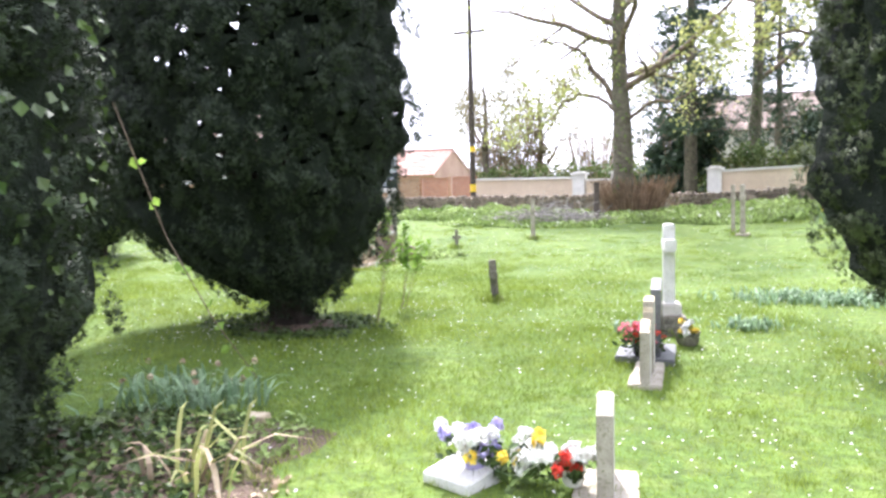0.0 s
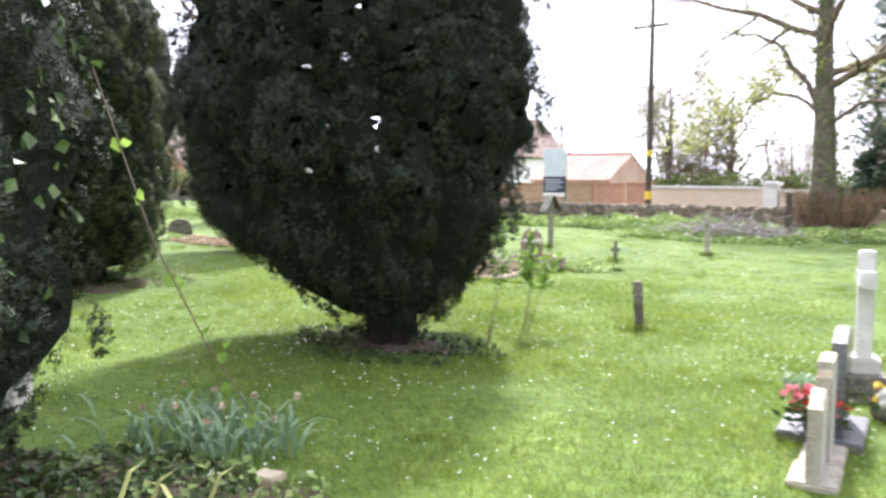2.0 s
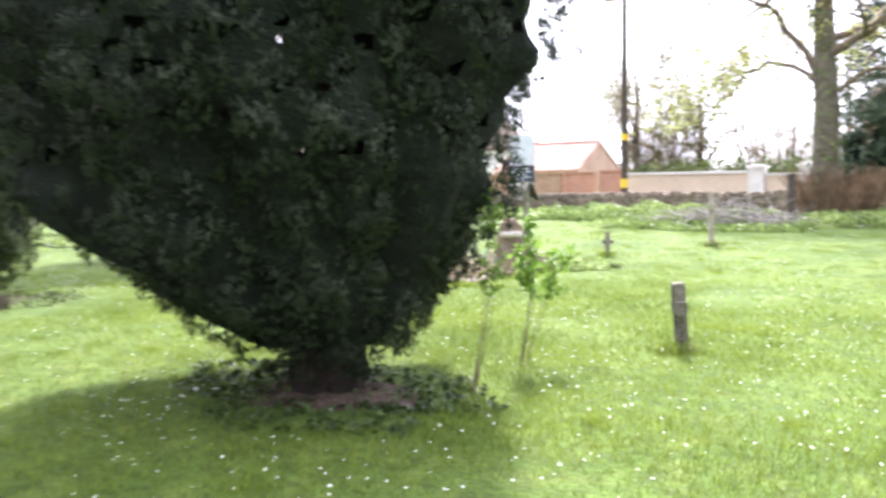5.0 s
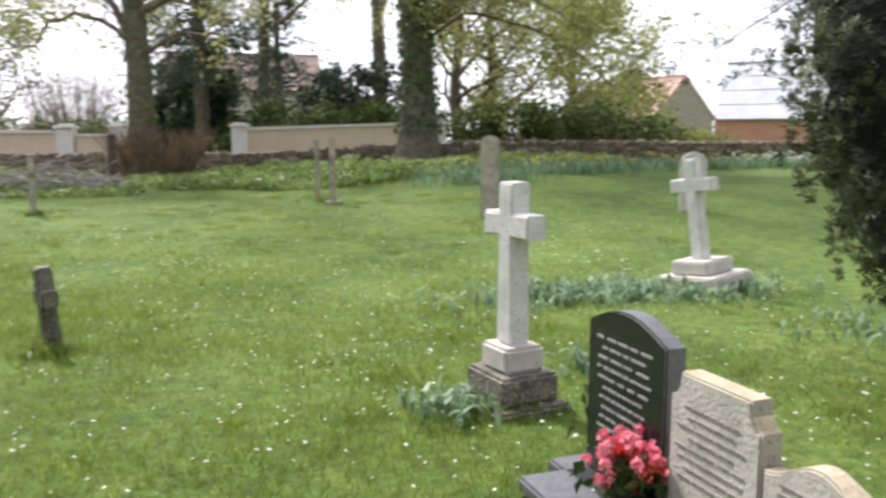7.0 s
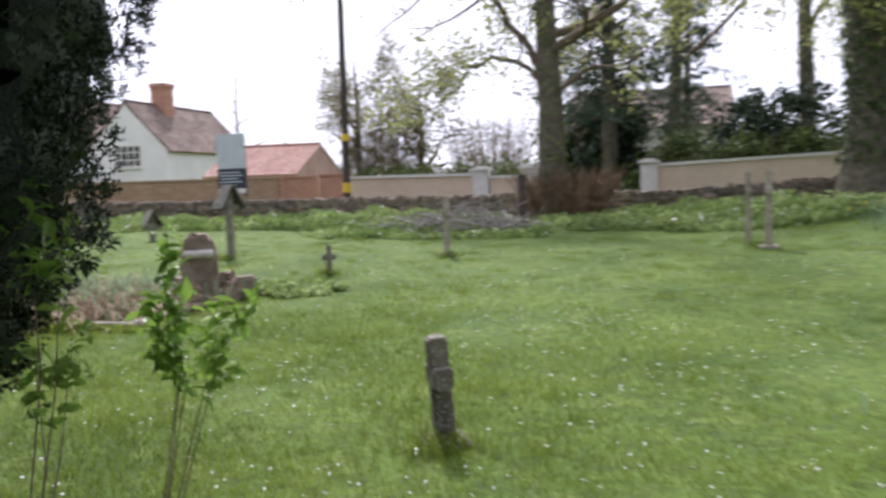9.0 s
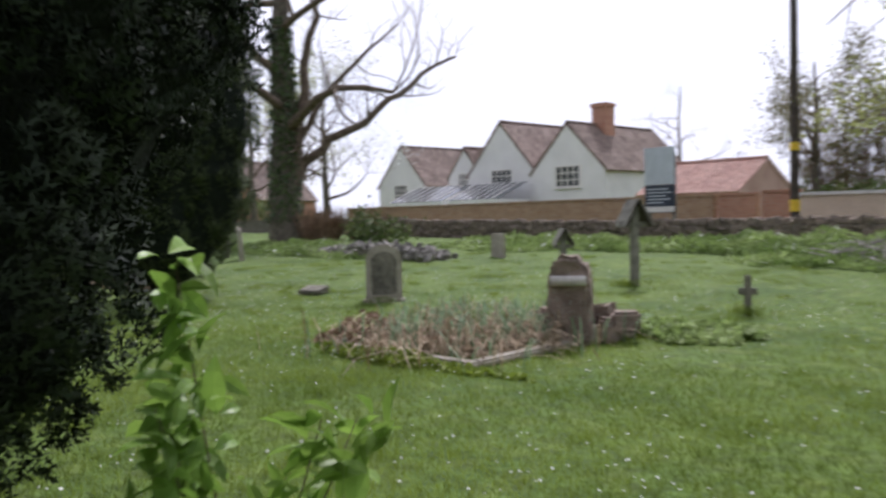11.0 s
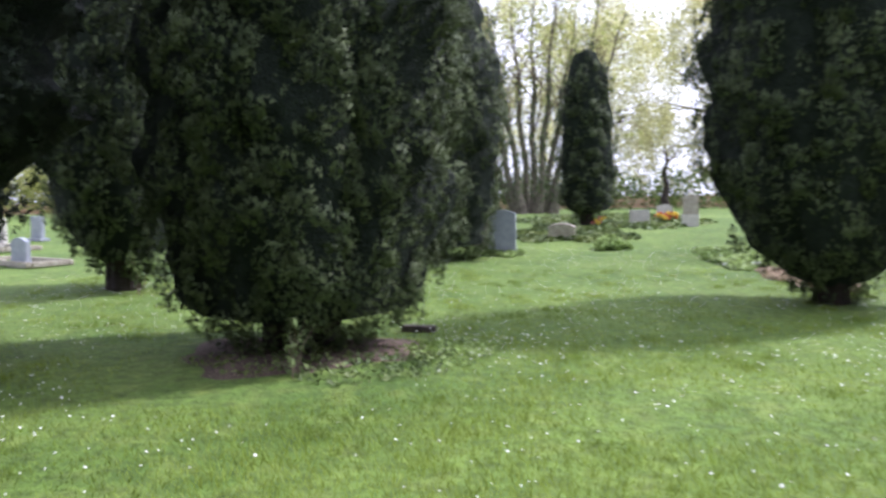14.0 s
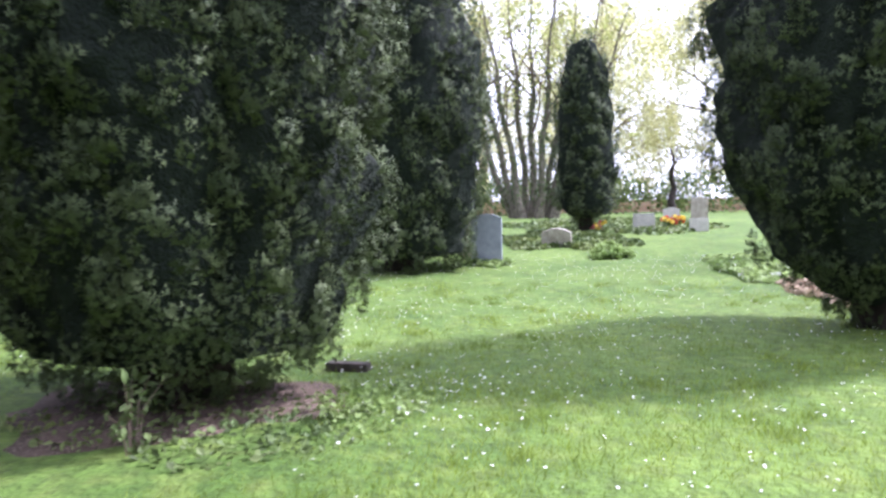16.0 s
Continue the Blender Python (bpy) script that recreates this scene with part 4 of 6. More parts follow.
plain_wall("brick_wall_1", -37.0, 34.5, -16.6, 34.5, 1.72, M_BRICK, "old brown brick garden wall")
plain_wall("brick_wall_2", -16.5, 34.7, -15.2, 34.7, 1.72, M_REDBRICK, "short red brick wall by the entrance")
plain_wall("brick_wall_3", -14.5, 33.6, -13.4, 33.6, 1.75, M_REDBRICK, "red brick pier beside the cream wall")
plain_wall("brick_wall_4", -48.0, 30.5, -28.0, 30.5, 1.2, M_DARKSTONE, "dark old stone wall under shrubs")
plain_wall("far_wall_west", -56.5, -25.0, -56.5, 40.0, 1.3, M_BRICK, "low far brick wall")


def window(parent, x, z, w, h, y=0.0, cols=4, rows=3):
    """A casement set in the gable: frame, glazing bars, sill, one dark pane to each light."""
    fr = bmesh.new()
    t = 0.08
    for a, b, c, d in ((-w / 2, 0, -w / 2 + t, h), (w / 2 - t, 0, w / 2, h), (-w / 2 + t + 0.002, 0, w / 2 - t - 0.002, t), (-w / 2 + t + 0.002, h - t, w / 2 - t - 0.002, h)):
        box(fr, x + a, y - 0.05, z + b, x + c, y + 0.02, z + d)
    win = part("window", fr, M_COPING, parent, "white-barred casement window")
    bm = bmesh.new()
    box(bm, x - w / 2 + 0.02, y - 0.016, z + 0.02, x + w / 2 - 0.02, y + 0.012, z + h - 0.02)
    part("pane", bm, M_GLASS, win, "dark reflecting glass")
    for k in range(1, cols):
        q = -w / 2 + w * k / cols
        bm = bmesh.new()
        box(bm, x + q - 0.04, y - 0.042, z + t + 0.002, x + q + 0.04, y - 0.018, z + h - t - 0.002)
        part("glazing_bar", bm, M_COPING, win)
    for k in range(1, rows):
        q = h * k / rows
        bm = bmesh.new()
        box(bm, x - w / 2 + t + 0.002, y - 0.036, z + q - 0.028, x + w / 2 - t - 0.002, y - 0.018, z + q + 0.028)
        part("glazing_bar", bm, M_COPING, win)
    bm = bmesh.new()
    box(bm, x - w / 2 - 0.06, y - 0.12, z - 0.08, x + w / 2 + 0.06, y + 0.02, z - 0.004, 0.01)
    part("sill", bm, M_COPING, win)


def roof_slope(name, p0, p1, p2, p3, mat, parent, rows, cols, label=""):
    """Rows of lapped tiles over the slope p0-p1 (eave), p3-p2 (ridge)."""
    p0, p1, p2, p3 = [Vector(p) for p in (p0, p1, p2, p3)]
    nrm = (p1 - p0).cross(p3 - p0).normalized()
    if nrm.z < 0:
        nrm = -nrm
    V, F = [], []
    rng = random.Random(len(name) + rows)
    for r in range(rows):
        for c in range(cols):
            u0, u1, v0, v1 = c / cols, (c + 0.97) / cols, r / rows, min((r + 1.25) / rows, 1)

            def at(u, v):
                return p0.lerp(p1, u).lerp(p3.lerp(p2, u), v)
            lift = 0.05 + rng.uniform(0, 0.02)
            q = [at(u0, v0) + nrm * lift, at(u1, v0) + nrm * lift, at(u1, v1) + nrm * 0.012, at(u0, v1) + nrm * 0.012, at(u0, v0) + nrm * 0.005, at(u1, v0) + nrm * 0.005]
            o = len(V)
            V += q
            F += [(o, o + 1, o + 2, o + 3), (o, o + 4, o + 5, o + 1)]
    slab = len(V)
    V += [p0, p1, p2, p3, p0 - nrm * 0.1, p1 - nrm * 0.1, p2 - nrm * 0.1, p3 - nrm * 0.1]
    F += [tuple(slab + i for i in f) for f in ((0, 1, 2, 3), (7, 6, 5, 4), (0, 4, 5, 1), (1, 5, 6, 2), (2, 6, 7, 3), (3, 7, 4, 0))]
    me = bpy.data.meshes.new(name)
    me.from_pydata([tuple(v) for v in V], [], F)
    me.materials.append(mat)
    return part(name, me, None, parent, label)


def gabled_house(x, y, w, depth, eave, apex, mat, roof_mat, label, windows=(), chimney=None, name="house", rz=0, rows=22, cols=36, category="house"):
    """Gable end to the front (-y): walls, two tiled slopes, barge boards, windows, chimney."""
    root = thing(name, x, y, -0.3, label, category, rz=rz)
    e, a, h = eave + 0.3, apex + 0.3, w / 2
    bm = bmesh.new()
    f = [bm.verts.new(p) for p in ((-h, 0, 0), (h, 0, 0), (h, 0, e), (0, 0, a), (-h, 0, e))]
    b = [bm.verts.new((v.co.x, depth, v.co.z)) for v in f]
    bm.faces.new(f)
    bm.faces.new(b[::-1])
    for i in range(5):
        j = (i + 1) % 5
        bm.faces.new((f[i], f[j], b[j], b[i]))
    part("wall", bm, mat, root)
    s = (a - e) / h
    for sg in (-1, 1):
        o = 0.22
        roof_slope("roof", (sg * (h + o), -0.04, e - s * o + 0.06), (sg * (h + o), depth + 0.04, e - s * o + 0.06), (0, depth + 0.04, a + 0.06), (0, -0.04, a + 0.06), roof_mat, root, rows, cols)
    bm = bmesh.new()
    box(bm, -0.1, -0.05, a + 0.07, 0.1, depth + 0.05, a + 0.17, 0.04)
    part("ridge", bm, roof_mat, root)
    for wx, wz, ww, wh in windows:
        window(root, wx, wz + 0.3, ww, wh)
    if chimney:
        cx, cy, cw, top = chimney
        bm = bmesh.new()
        box(bm, cx - cw / 2, cy - cw / 2, a - 1.2, cx + cw / 2, cy + cw / 2, top + 0.3 - 0.25, 0.01)
        box(bm, cx - cw / 2 - 0.07, cy - cw / 2 - 0.07, top + 0.3 - 0.248, cx + cw / 2 + 0.07, cy + cw / 2 + 0.07, top + 0.3, 0.02)
        part("chimney", bm, M_REDBRICK, root, "red brick chimney stack")
    return root


gabled_house(-31.7, 46.0, 5.2, 9.0, 3.75, 6.4, M_HOUSE, M_ROOF, "white cottage gable with weathered tile roof and brick chimney", [(0.05, 2.75, 1.75, 1.25)], (0.2, 3.3, 0.95, 7.75))
gabled_house(-37.2, 46.4, 5.6, 8.0, 3.9, 7.0, M_HOUSE, M_ROOF, "white cottage gable with brown tiled roof", [(0.1, 2.85, 1.7, 1.25)])
gabled_house(-40.9, 46.9, 3.0, 6.0, 3.9, 5.7, M_HOUSE, M_ROOF, "small white gable between larger ones", [(-0.1, 2.8, 0.9, 1.3)], (0.2, 3.0, 0.5, 6.3))
gabled_house(-47.5, 47.0, 5.0, 9.0, 3.6, 6.3, M_HOUSE, M_ROOF, "white cottage with dark red-brown roof", [(0.0, 2.5, 1.4, 1.1)])
gabled_house(-18.2, 42.0, 5.0, 4.6, 2.0, 3.3, M_PINKROOF, M_PINKROOF, "single-storey pinkish brick outbuilding with pink tile roof", (), None, "outbuilding", 90, 18, 30, "building")
gabled_house(36.0, 48.5, 7.0, 10.0, 2.9, 6.5, M_REDBRICK, M_METALROOF, "red brick barn under a pale roof", (), None, "barn", 48, 4, 12, "barn")
gabled_house(21.5, 48.0, 5.0, 8.0, 2.8, 5.0, M_STONE, M_PINKROOF, "old stone barn with patched tile roof", (), None, "barn", 20, 16, 24, "barn")
gabled_house(1.5, 62.0, 9.0, 10.0, 4.5, 7.0, M_PALESTONE, M_ROOF, "pale stone house behind the trees", (), None, "house", 90, 16, 24)
gabled_house(-56.0, 38.0, 5.0, 7.0, 2.9, 5.6, M_REDBRICK, M_ROOF, "brick house gable half hidden by branches", (), None, "house", 20, 14, 20)


def glass_roof(x, y, w, d, z0, z1, label):
    root = thing("conservatory", x, y, 0.0, label, "conservatory")
    bm = bmesh.new()
    box(bm, -w / 2, 0, 0.05, w / 2, d, z0 - 0.006)
    part("wall", bm, M_HOUSE, root)
    n = 7
    for k in range(n):
        a, b = -w / 2 + w * k / n, -w / 2 + w * (k + 1) / n
        bm = bmesh.new()
        vs = box(bm, a + 0.035, 0, 0, b - 0.035, d, 0.02)
        for v in vs:
            v.co.z += z0 + (z1 - z0) * v.co.y / d
        part("glass_pane", bm, M_GLASS, root)
        bm = bmesh.new()
        vs = box(bm, a - 0.03, -0.03, 0.022, a + 0.03, d, 0.07)
        for v in vs:
            v.co.z += z0 + (z1 - z0) * v.co.y / d
        part("glazing_bar", bm, M_COPING, root)


glass_roof(-41.5, 43.0, 5.0, 2.6, 2.2, 3.2, "lean-to conservatory with white glazing bars")
glass_roof(-36.4, 43.0, 4.2, 2.6, 2.2, 3.2, "glazed lean-to in front of a white gable")


def sign_board():
    root = thing("sign_board", -16.2, 30.4, gz(-16, 30.4), "tall notice board, pale grey above and navy below", "sign", rz=-8)
    base = gz(-16, 30.4)
    for x in (-0.45, 0.45):
        bm = bmesh.new()
        box(bm, x - 0.05, 0.03, -0.05, x + 0.05, 0.13, 3.0 - base, 0.01)
        part("post", bm, M_TIMBER, root)
    bm = bmesh.new()
    box(bm, -0.55, -0.03, 2.05 - base, 0.55, 0.028, 3.16 - base, 0.006)
    part("upper_panel", bm, M_SIGNGREY, root, "plain pale grey panel")
    bm = bmesh.new()
    box(bm, -0.55, -0.03, 1.22 - base, 0.55, 0.028, 2.045 - base, 0.006)
    lower = part("lower_panel", bm, M_SIGNNAVY, root, "navy panel")
    for k, (w, z) in enumerate(((0.8, 1.9), (0.9, 1.8), (0.7, 1.7), (0.85, 1.6), (0.6, 1.5))):
        bm = bmesh.new()
        box(bm, -0.45, -0.036, z - base, -0.45 + w, -0.031, z - base + 0.035)
        part("text_line", bm, M_SIGNGREY, lower)
    bm = bmesh.new()
    box(bm, -0.55, -0.038, 1.24 - base, 0.55, -0.032, 1.4 - base)
    part("white_strip", bm, M_COPING, lower)


sign_board()


def pole():
    root = thing("telegraph_pole", -12.55, 31.2, gz(-12.5, 31.2), "dark timber telegraph pole with yellow bands and a cross-arm", "pole")
    part("shaft", join_tubes("shaft", [tube([(0, 0, -0.1), (0, 0, 4), (0, 0, 8.6)], [0.125, 0.11, 0.085], 12)], M_DARKTIMBER), None, root)
    for z, h in ((0.75, 0.32), (2.4, 0.22)):
        part("band", join_tubes("band", [tube([(0, 0, z), (0, 0, z + h)], [0.133, 0.13], 12)], M_YELLOWBAND), None, root, "yellow warning band")
    bm = bmesh.new()
    box(bm, -0.7, -0.16, 7.2, 0.7, -0.06, 7.3, 0.01)
    arm = part("cross_arm", bm, M_DARKTIMBER, root)
    for x in (-0.6, -0.25, 0.25, 0.6):
        part("insulator", join_tubes("insulator", [tube([(x, -0.11, 7.3), (x, -0.11, 7.38), (x, -0.11, 7.45)], [0.03, 0.045, 0.02], 8)], M_COPING), None, arm)


pole()
road = bmesh.new()
box(road, -80, 30.6, 0.3, 60, 32.4, 0.445)
tagged(new("road", bm_mesh("road", road, M_ASPHALT)), "narrow asphalt lane behind the wall", "road", kind="structure")

# ---- gravestones ----
def arch_outline(w, h, kind):
    hw = w / 2
    if kind == "flat":
        return [(-hw, 0), (hw, 0), (hw, h), (-hw, h)]
    if kind == "gothic":
        return [(-hw, 0), (hw, 0), (hw, h * 0.72)] + [(hw * math.cos(a) ** 0.8, h * 0.72 + h * 0.28 * math.sin(a)) for a in (0.4, 0.8, 1.2)] + [(0, h)] + [(-hw * math.cos(a) ** 0.8, h * 0.72 + h * 0.28 * math.sin(a)) for a in (1.2, 0.8, 0.4)] + [(-hw, h * 0.72)]
    if kind == "round":
        s = h - hw * 0.8
        return [(-hw, 0), (hw, 0)] + [(hw * math.cos(a), s + hw * 0.8 * math.sin(a)) for a in np.linspace(0, math.pi, 13)]
    if kind == "curve":
        return [(-hw, 0), (hw, 0)] + [(hw * (1 - 2 * t), h - 0.14 * w + 0.14 * w * math.sin(math.pi * t)) for t in np.linspace(0, 1, 11)]
    if kind == "shoulder":
        return [(-hw, 0), (hw, 0), (hw, h - 0.09), (hw * 0.9, h - 0.085), (hw * 0.8, h - 0.05), (hw * 0.77, h), (-hw * 0.77, h), (-hw * 0.8, h - 0.05), (-hw * 0.9, h - 0.085), (-hw, h - 0.09)]
    if kind == "ogee":
        return [(-hw, 0), (hw, 0), (hw, h * 0.85)] + [(hw * (1 - 2 * t), h * 0.85 + h * 0.15 * math.sin(math.pi * t) ** 2) for t in np.linspace(0.08, 0.92, 11)] + [(-hw, h * 0.85)]


def headstone(x, y, w, h, t, kind, mat, label, rz=0, base=None, text=None, lines=0, rx=0, ry=0, edge=None, sink=0.03, group="headstones", crust=None):
    """A headstone: slab, plinth and rows of unreadable lettering on its face (-y)."""
    z = gz(x, y) - sink
    root = thing("headstone", x, y, z, label, "headstone", rz, group, rx=rx, ry=ry)
    zb = 0.0
    if base:
        bm = bmesh.new()
        box(bm, -base[0] / 2, -base[1] / 2, 0, base[0] / 2, base[1] / 2, base[2], 0.012)
        part("plinth", bm, edge or mat, root)
        zb = base[2] + 0.001
    bm = extrude_outline(arch_outline(w, h - zb, kind), t)
    bmesh.ops.translate(bm, verts=bm.verts, vec=(0, 0, zb))
    slab = part("slab", bm, mat, root)
    if edge:
        slab.data.materials.append(edge)
        for p in slab.data.polygons:
            if abs(p.normal.y) < 0.9:
                p.material_index = 1
        if crust:
            slab.data.materials.append(crust)
            for p in slab.data.polygons:
                if p.normal.z > 0.4:
                    p.material_index = 2
    rng = random.Random(int(abs(x) * 100))
    for k in range(lines):
        bm = bmesh.new()
        zt = h * 0.83 - k * h * 0.052
        n = rng.randint(4, 8)
        total = w * rng.uniform(0.5, 0.82)
        q = -total / 2
        for j in range(n):
            ww = total / n * rng.uniform(0.6, 0.9)
            box(bm, q, -t / 2 - 0.003, zt, q + ww, -t / 2 - 0.0005, zt + h * 0.014)
            q += total / n
        tagged(part("lettering", bm, text, slab), kind="stuff")
    return root


def cross(x, y, h, arm, th, mat, label, rz=0, steps=(), rx=0, ry=0, arm_z=0.74, name="stone_cross", step_mat=None, group="stone crosses"):
    """A Latin cross on stepped plinths."""
    z = gz(x, y) - 0.03
    root = thing(name, x, y, z, label, "cross", rz, group, rx=rx, ry=ry)
    zb = 0.0
    for w, d, s, *own in steps:
        bm = bmesh.new()
        box(bm, -w / 2, -d / 2, zb, w / 2, d / 2, zb + s - 0.001, 0.018)
        part("plinth_step", bm, own[0] if own else step_mat or mat, root)
        zb += s
    az, q = zb + (h - zb) * arm_z, th / 2
    pts = [(-q * 1.12, zb), (q * 1.12, zb), (q, az - q), (arm, az - q), (arm, az + q), (q, az + q), (q, h), (-q, h), (-q, az + q), (-arm, az + q), (-arm, az - q), (-q, az - q)]
    part("cross_body", extrude_outline(pts, th * 0.95, 0.012), mat, root)
    return root


STEP2 = ((0.5, 0.46, 0.06, M_DARKSTONE), (0.38, 0.36, 0.16, M_DARKSTONE), (0.26, 0.25, 0.14, M_PALESTONE))
cross(-1.17, 9.4, 1.23, 0.215, 0.13, M_MARBLE, "lichen-spotted white marble cross on stepped plinth", -75, STEP2, step_mat=M_STONE)
cross(1.75, 12.35, 1.28, 0.25, 0.13, M_MARBLE, "leaning white marble cross on a stepped plinth", -70, ((0.7, 0.6, 0.16), (0.45, 0.4, 0.14)), rx=5, ry=-6, step_mat=M_PALESTONE)
cross(-3.9, 11.15, 0.6, 0.12, 0.11, M_DARKSTONE, "small weathered stone cross, dark and lichened", -62, ((0.26, 0.24, 0.05),), arm_z=0.62, rx=4)
cross(-7.5, 17.95, 0.46, 0.1, 0.075, M_DARKSTONE, "tiny dark stone cross in the grass", 25, (), arm_z=0.6)
cross(-6.25, 20.0, 1.02, 0.2, 0.11, M_STONE, "slim weathered grey stone cross on a plinth", -76, ((0.3, 0.26, 0.08),))
headstone(-5.8, 24.9, 0.16, 1.2, 0.13, "flat", M_DARKTIMBER, "dark upright timber grave post", 20, group="grave posts")
cross(-1.45, 20.7, 1.18, 0.14, 0.09, M_STONE, "tilted grey stone cross beside its twin", 85, (), ry=-3)
cross(-1.2, 20.25, 1.2, 0.16, 0.11, M_STONE, "grey stone cross leaning by its twin", 85, ((0.4, 0.3, 0.06),), ry=-3)
headstone(1.02, 17.5, 0.29, 1.3, 0.22, "round", M_STONE, "tall narrow weathered stone with rounded top", -15)
headstone(4.5, 17.4, 0.42, 0.98, 0.12, "round", M_PALESTONE, "round-topped pale headstone behind a cross", -20)
# the row by the marble cross
headstone(-1.08, 8.14, 0.54, 0.79, 0.09, "curve", M_GRANITE, "polished black granite headstone with curved top and silver lettering", -83, (0.75, 0.34, 0.08), M_LETTER, 12, edge=M_GRANITEEDGE)
headstone(-1.05, 7.56, 0.43, 0.68, 0.09, "shoulder", M_PALESTONE, "pale stone headstone with cut shoulders and ochre lichen on top", -82, (0.48, 0.26, 0.06), M_LETTERDARK, 8, edge=M_STONE, crust=M_LICHEN)
headstone(-1.0, 7.13, 0.4, 0.57, 0.08, "ogee", M_PALESTONE, "low pale headstone with wavy lichened top", -82, (0.42, 0.28, 0.06), M_LETTERDARK, 6, edge=M_STONE, crust=M_LICHEN)
headstone(-0.77, 4.71, 0.44, 0.58, 0.09, "curve", M_PALESTONE, "pale headstone on a stone base", -78, (0.54, 0.36, 0.05), M_LETTERDARK, 6, edge=M_STONE)
# western graves
headstone(-12.3, 16.6, 0.52, 0.86, 0.1, "round", M_STONE, "round-topped stone with a darker carved panel", 50, (0.6, 0.24, 0.08), M_LETTERDARK, 0)
headstone(-22.72, 10.7, 0.58, 0.98, 0.1, "curve", M_SLATE, "plain blue-grey slate headstone", 84)
headstone(-23.6, 10.4, 0.5, 0.85, 0.1, "flat", M_STONE, "weathered stone behind the slate", 84)
headstone(-24.6, 10.2, 0.45, 0.78, 0.1, "round", M_STONE, "old lichened round-topped headstone", 84)
headstone(-21.9, 19.7, 0.6, 0.88, 0.12, "round", M_STONE, "old leaning headstone by rough grass", -30, rx=4)
headstone(-23.0, 19.9, 0.4, 0.7, 0.1, "flat", M_DARKSTONE, "dark narrow leaning old headstone", -30)
headstone(-15.95, 23.0, 0.45, 0.58, 0.1, "flat", M_STONE, "low square headstone in weeds", -10)
headstone(-30.8, 14.7, 0.6, 0.46, 0.1, "flat", M_PALESTONE, "low pale square headstone in grass", 80)
headstone(-34.0, 16.0, 0.52, 0.5, 0.1, "curve", M_PALESTONE, "small pale headstone with curved top", 80)
headstone(-29.7, 16.0, 0.5, 0.36, 0.1, "flat", M_PALESTONE, "low pale upright stone tablet", 80)
headstone(-33.6, 16.8, 0.52, 0.8, 0.1, "flat", M_STONE, "grey square-topped old headstone", 80)
headstone(-25.8, 12.1, 0.66, 0.46, 0.12, "curve", M_STONE, "low worn headstone sunk in grass", 80, rx=6)
headstone(-21.1, 16.4, 0.7, 0.5, 0.14, "round", M_DARKSTONE, "squat dark old headstone", 50, rx=5)
headstone(-26.6, 17.4, 0.8, 0.55, 0.14, "round", M_STONE, "squat old round-topped headstone", 60)
headstone(-6.3, 4.95, 0.5, 0.62, 0.09, "flat", M_PALESTONE, "pale headstone half hidden by the yew", -40)
for k, (wx, wy, ww, wh) in enumerate(((-20.9, 1.0, 0.62, 0.62), (-22.2, -0.6, 0.4, 0.75), (-25.4, -2.6, 0.75, 0.8), (-26.8, -2.4, 0.6, 0.7), (-23.5, 1.4, 0.5, 0.6), (-28.0, -5.0, 0.6, 0.8))):
    headstone(wx, wy, ww, wh, 0.1, "flat" if k % 2 else "curve", M_PALESTONE if k % 3 else M_SLATE, "clean modern pale headstone in a kerbed plot", 60, (ww + 0.15, 0.3, 0.08))


panel_stone = [o for o in bpy.data.objects if o.get("label", "").startswith("round-topped stone with a darker")][0]
panel = extrude_outline(arch_outline(0.36, 0.62, "round"), 0.012, 0.003)
bmesh.ops.translate(panel, verts=panel.verts, vec=(0, -0.053, 0.14))
part("carved_panel", panel, M_DARKSTONE, panel_stone, "dark mossy carved panel")


def kerb_set(x, y, w, d, mat, label, rz=0, h=0.12):
    root = thing("grave_kerb", x, y, gz(x, y) - 0.03, label, "kerb", rz)
    for a, b, c, e in ((-w / 2, -d / 2, w / 2, -d / 2 + 0.12), (-w / 2, d / 2 - 0.12, w / 2, d / 2), (-w / 2, -d / 2 + 0.122, -w / 2 + 0.12, d / 2 - 0.122), (w / 2 - 0.12, -d / 2 + 0.122, w / 2, d / 2 - 0.122)):
        bm = bmesh.new()
        box(bm, a, b, 0, c, e, h, 0.02, 0.006)
        part("kerb_stone", bm, mat, root)
    return root


kerb_set(-8.95, 14.95, 2.0, 2.1, M_STONE, "low worn stone kerb round an overgrown grave", 2, 0.07)
kerb_set(-21.5, 0.6, 2.4, 1.0, M_STONE, "pale stone grave kerb", 60)
kerb_set(-24.5, -2.0, 2.4, 1.0, M_STONE, "pale stone grave kerb", 60)


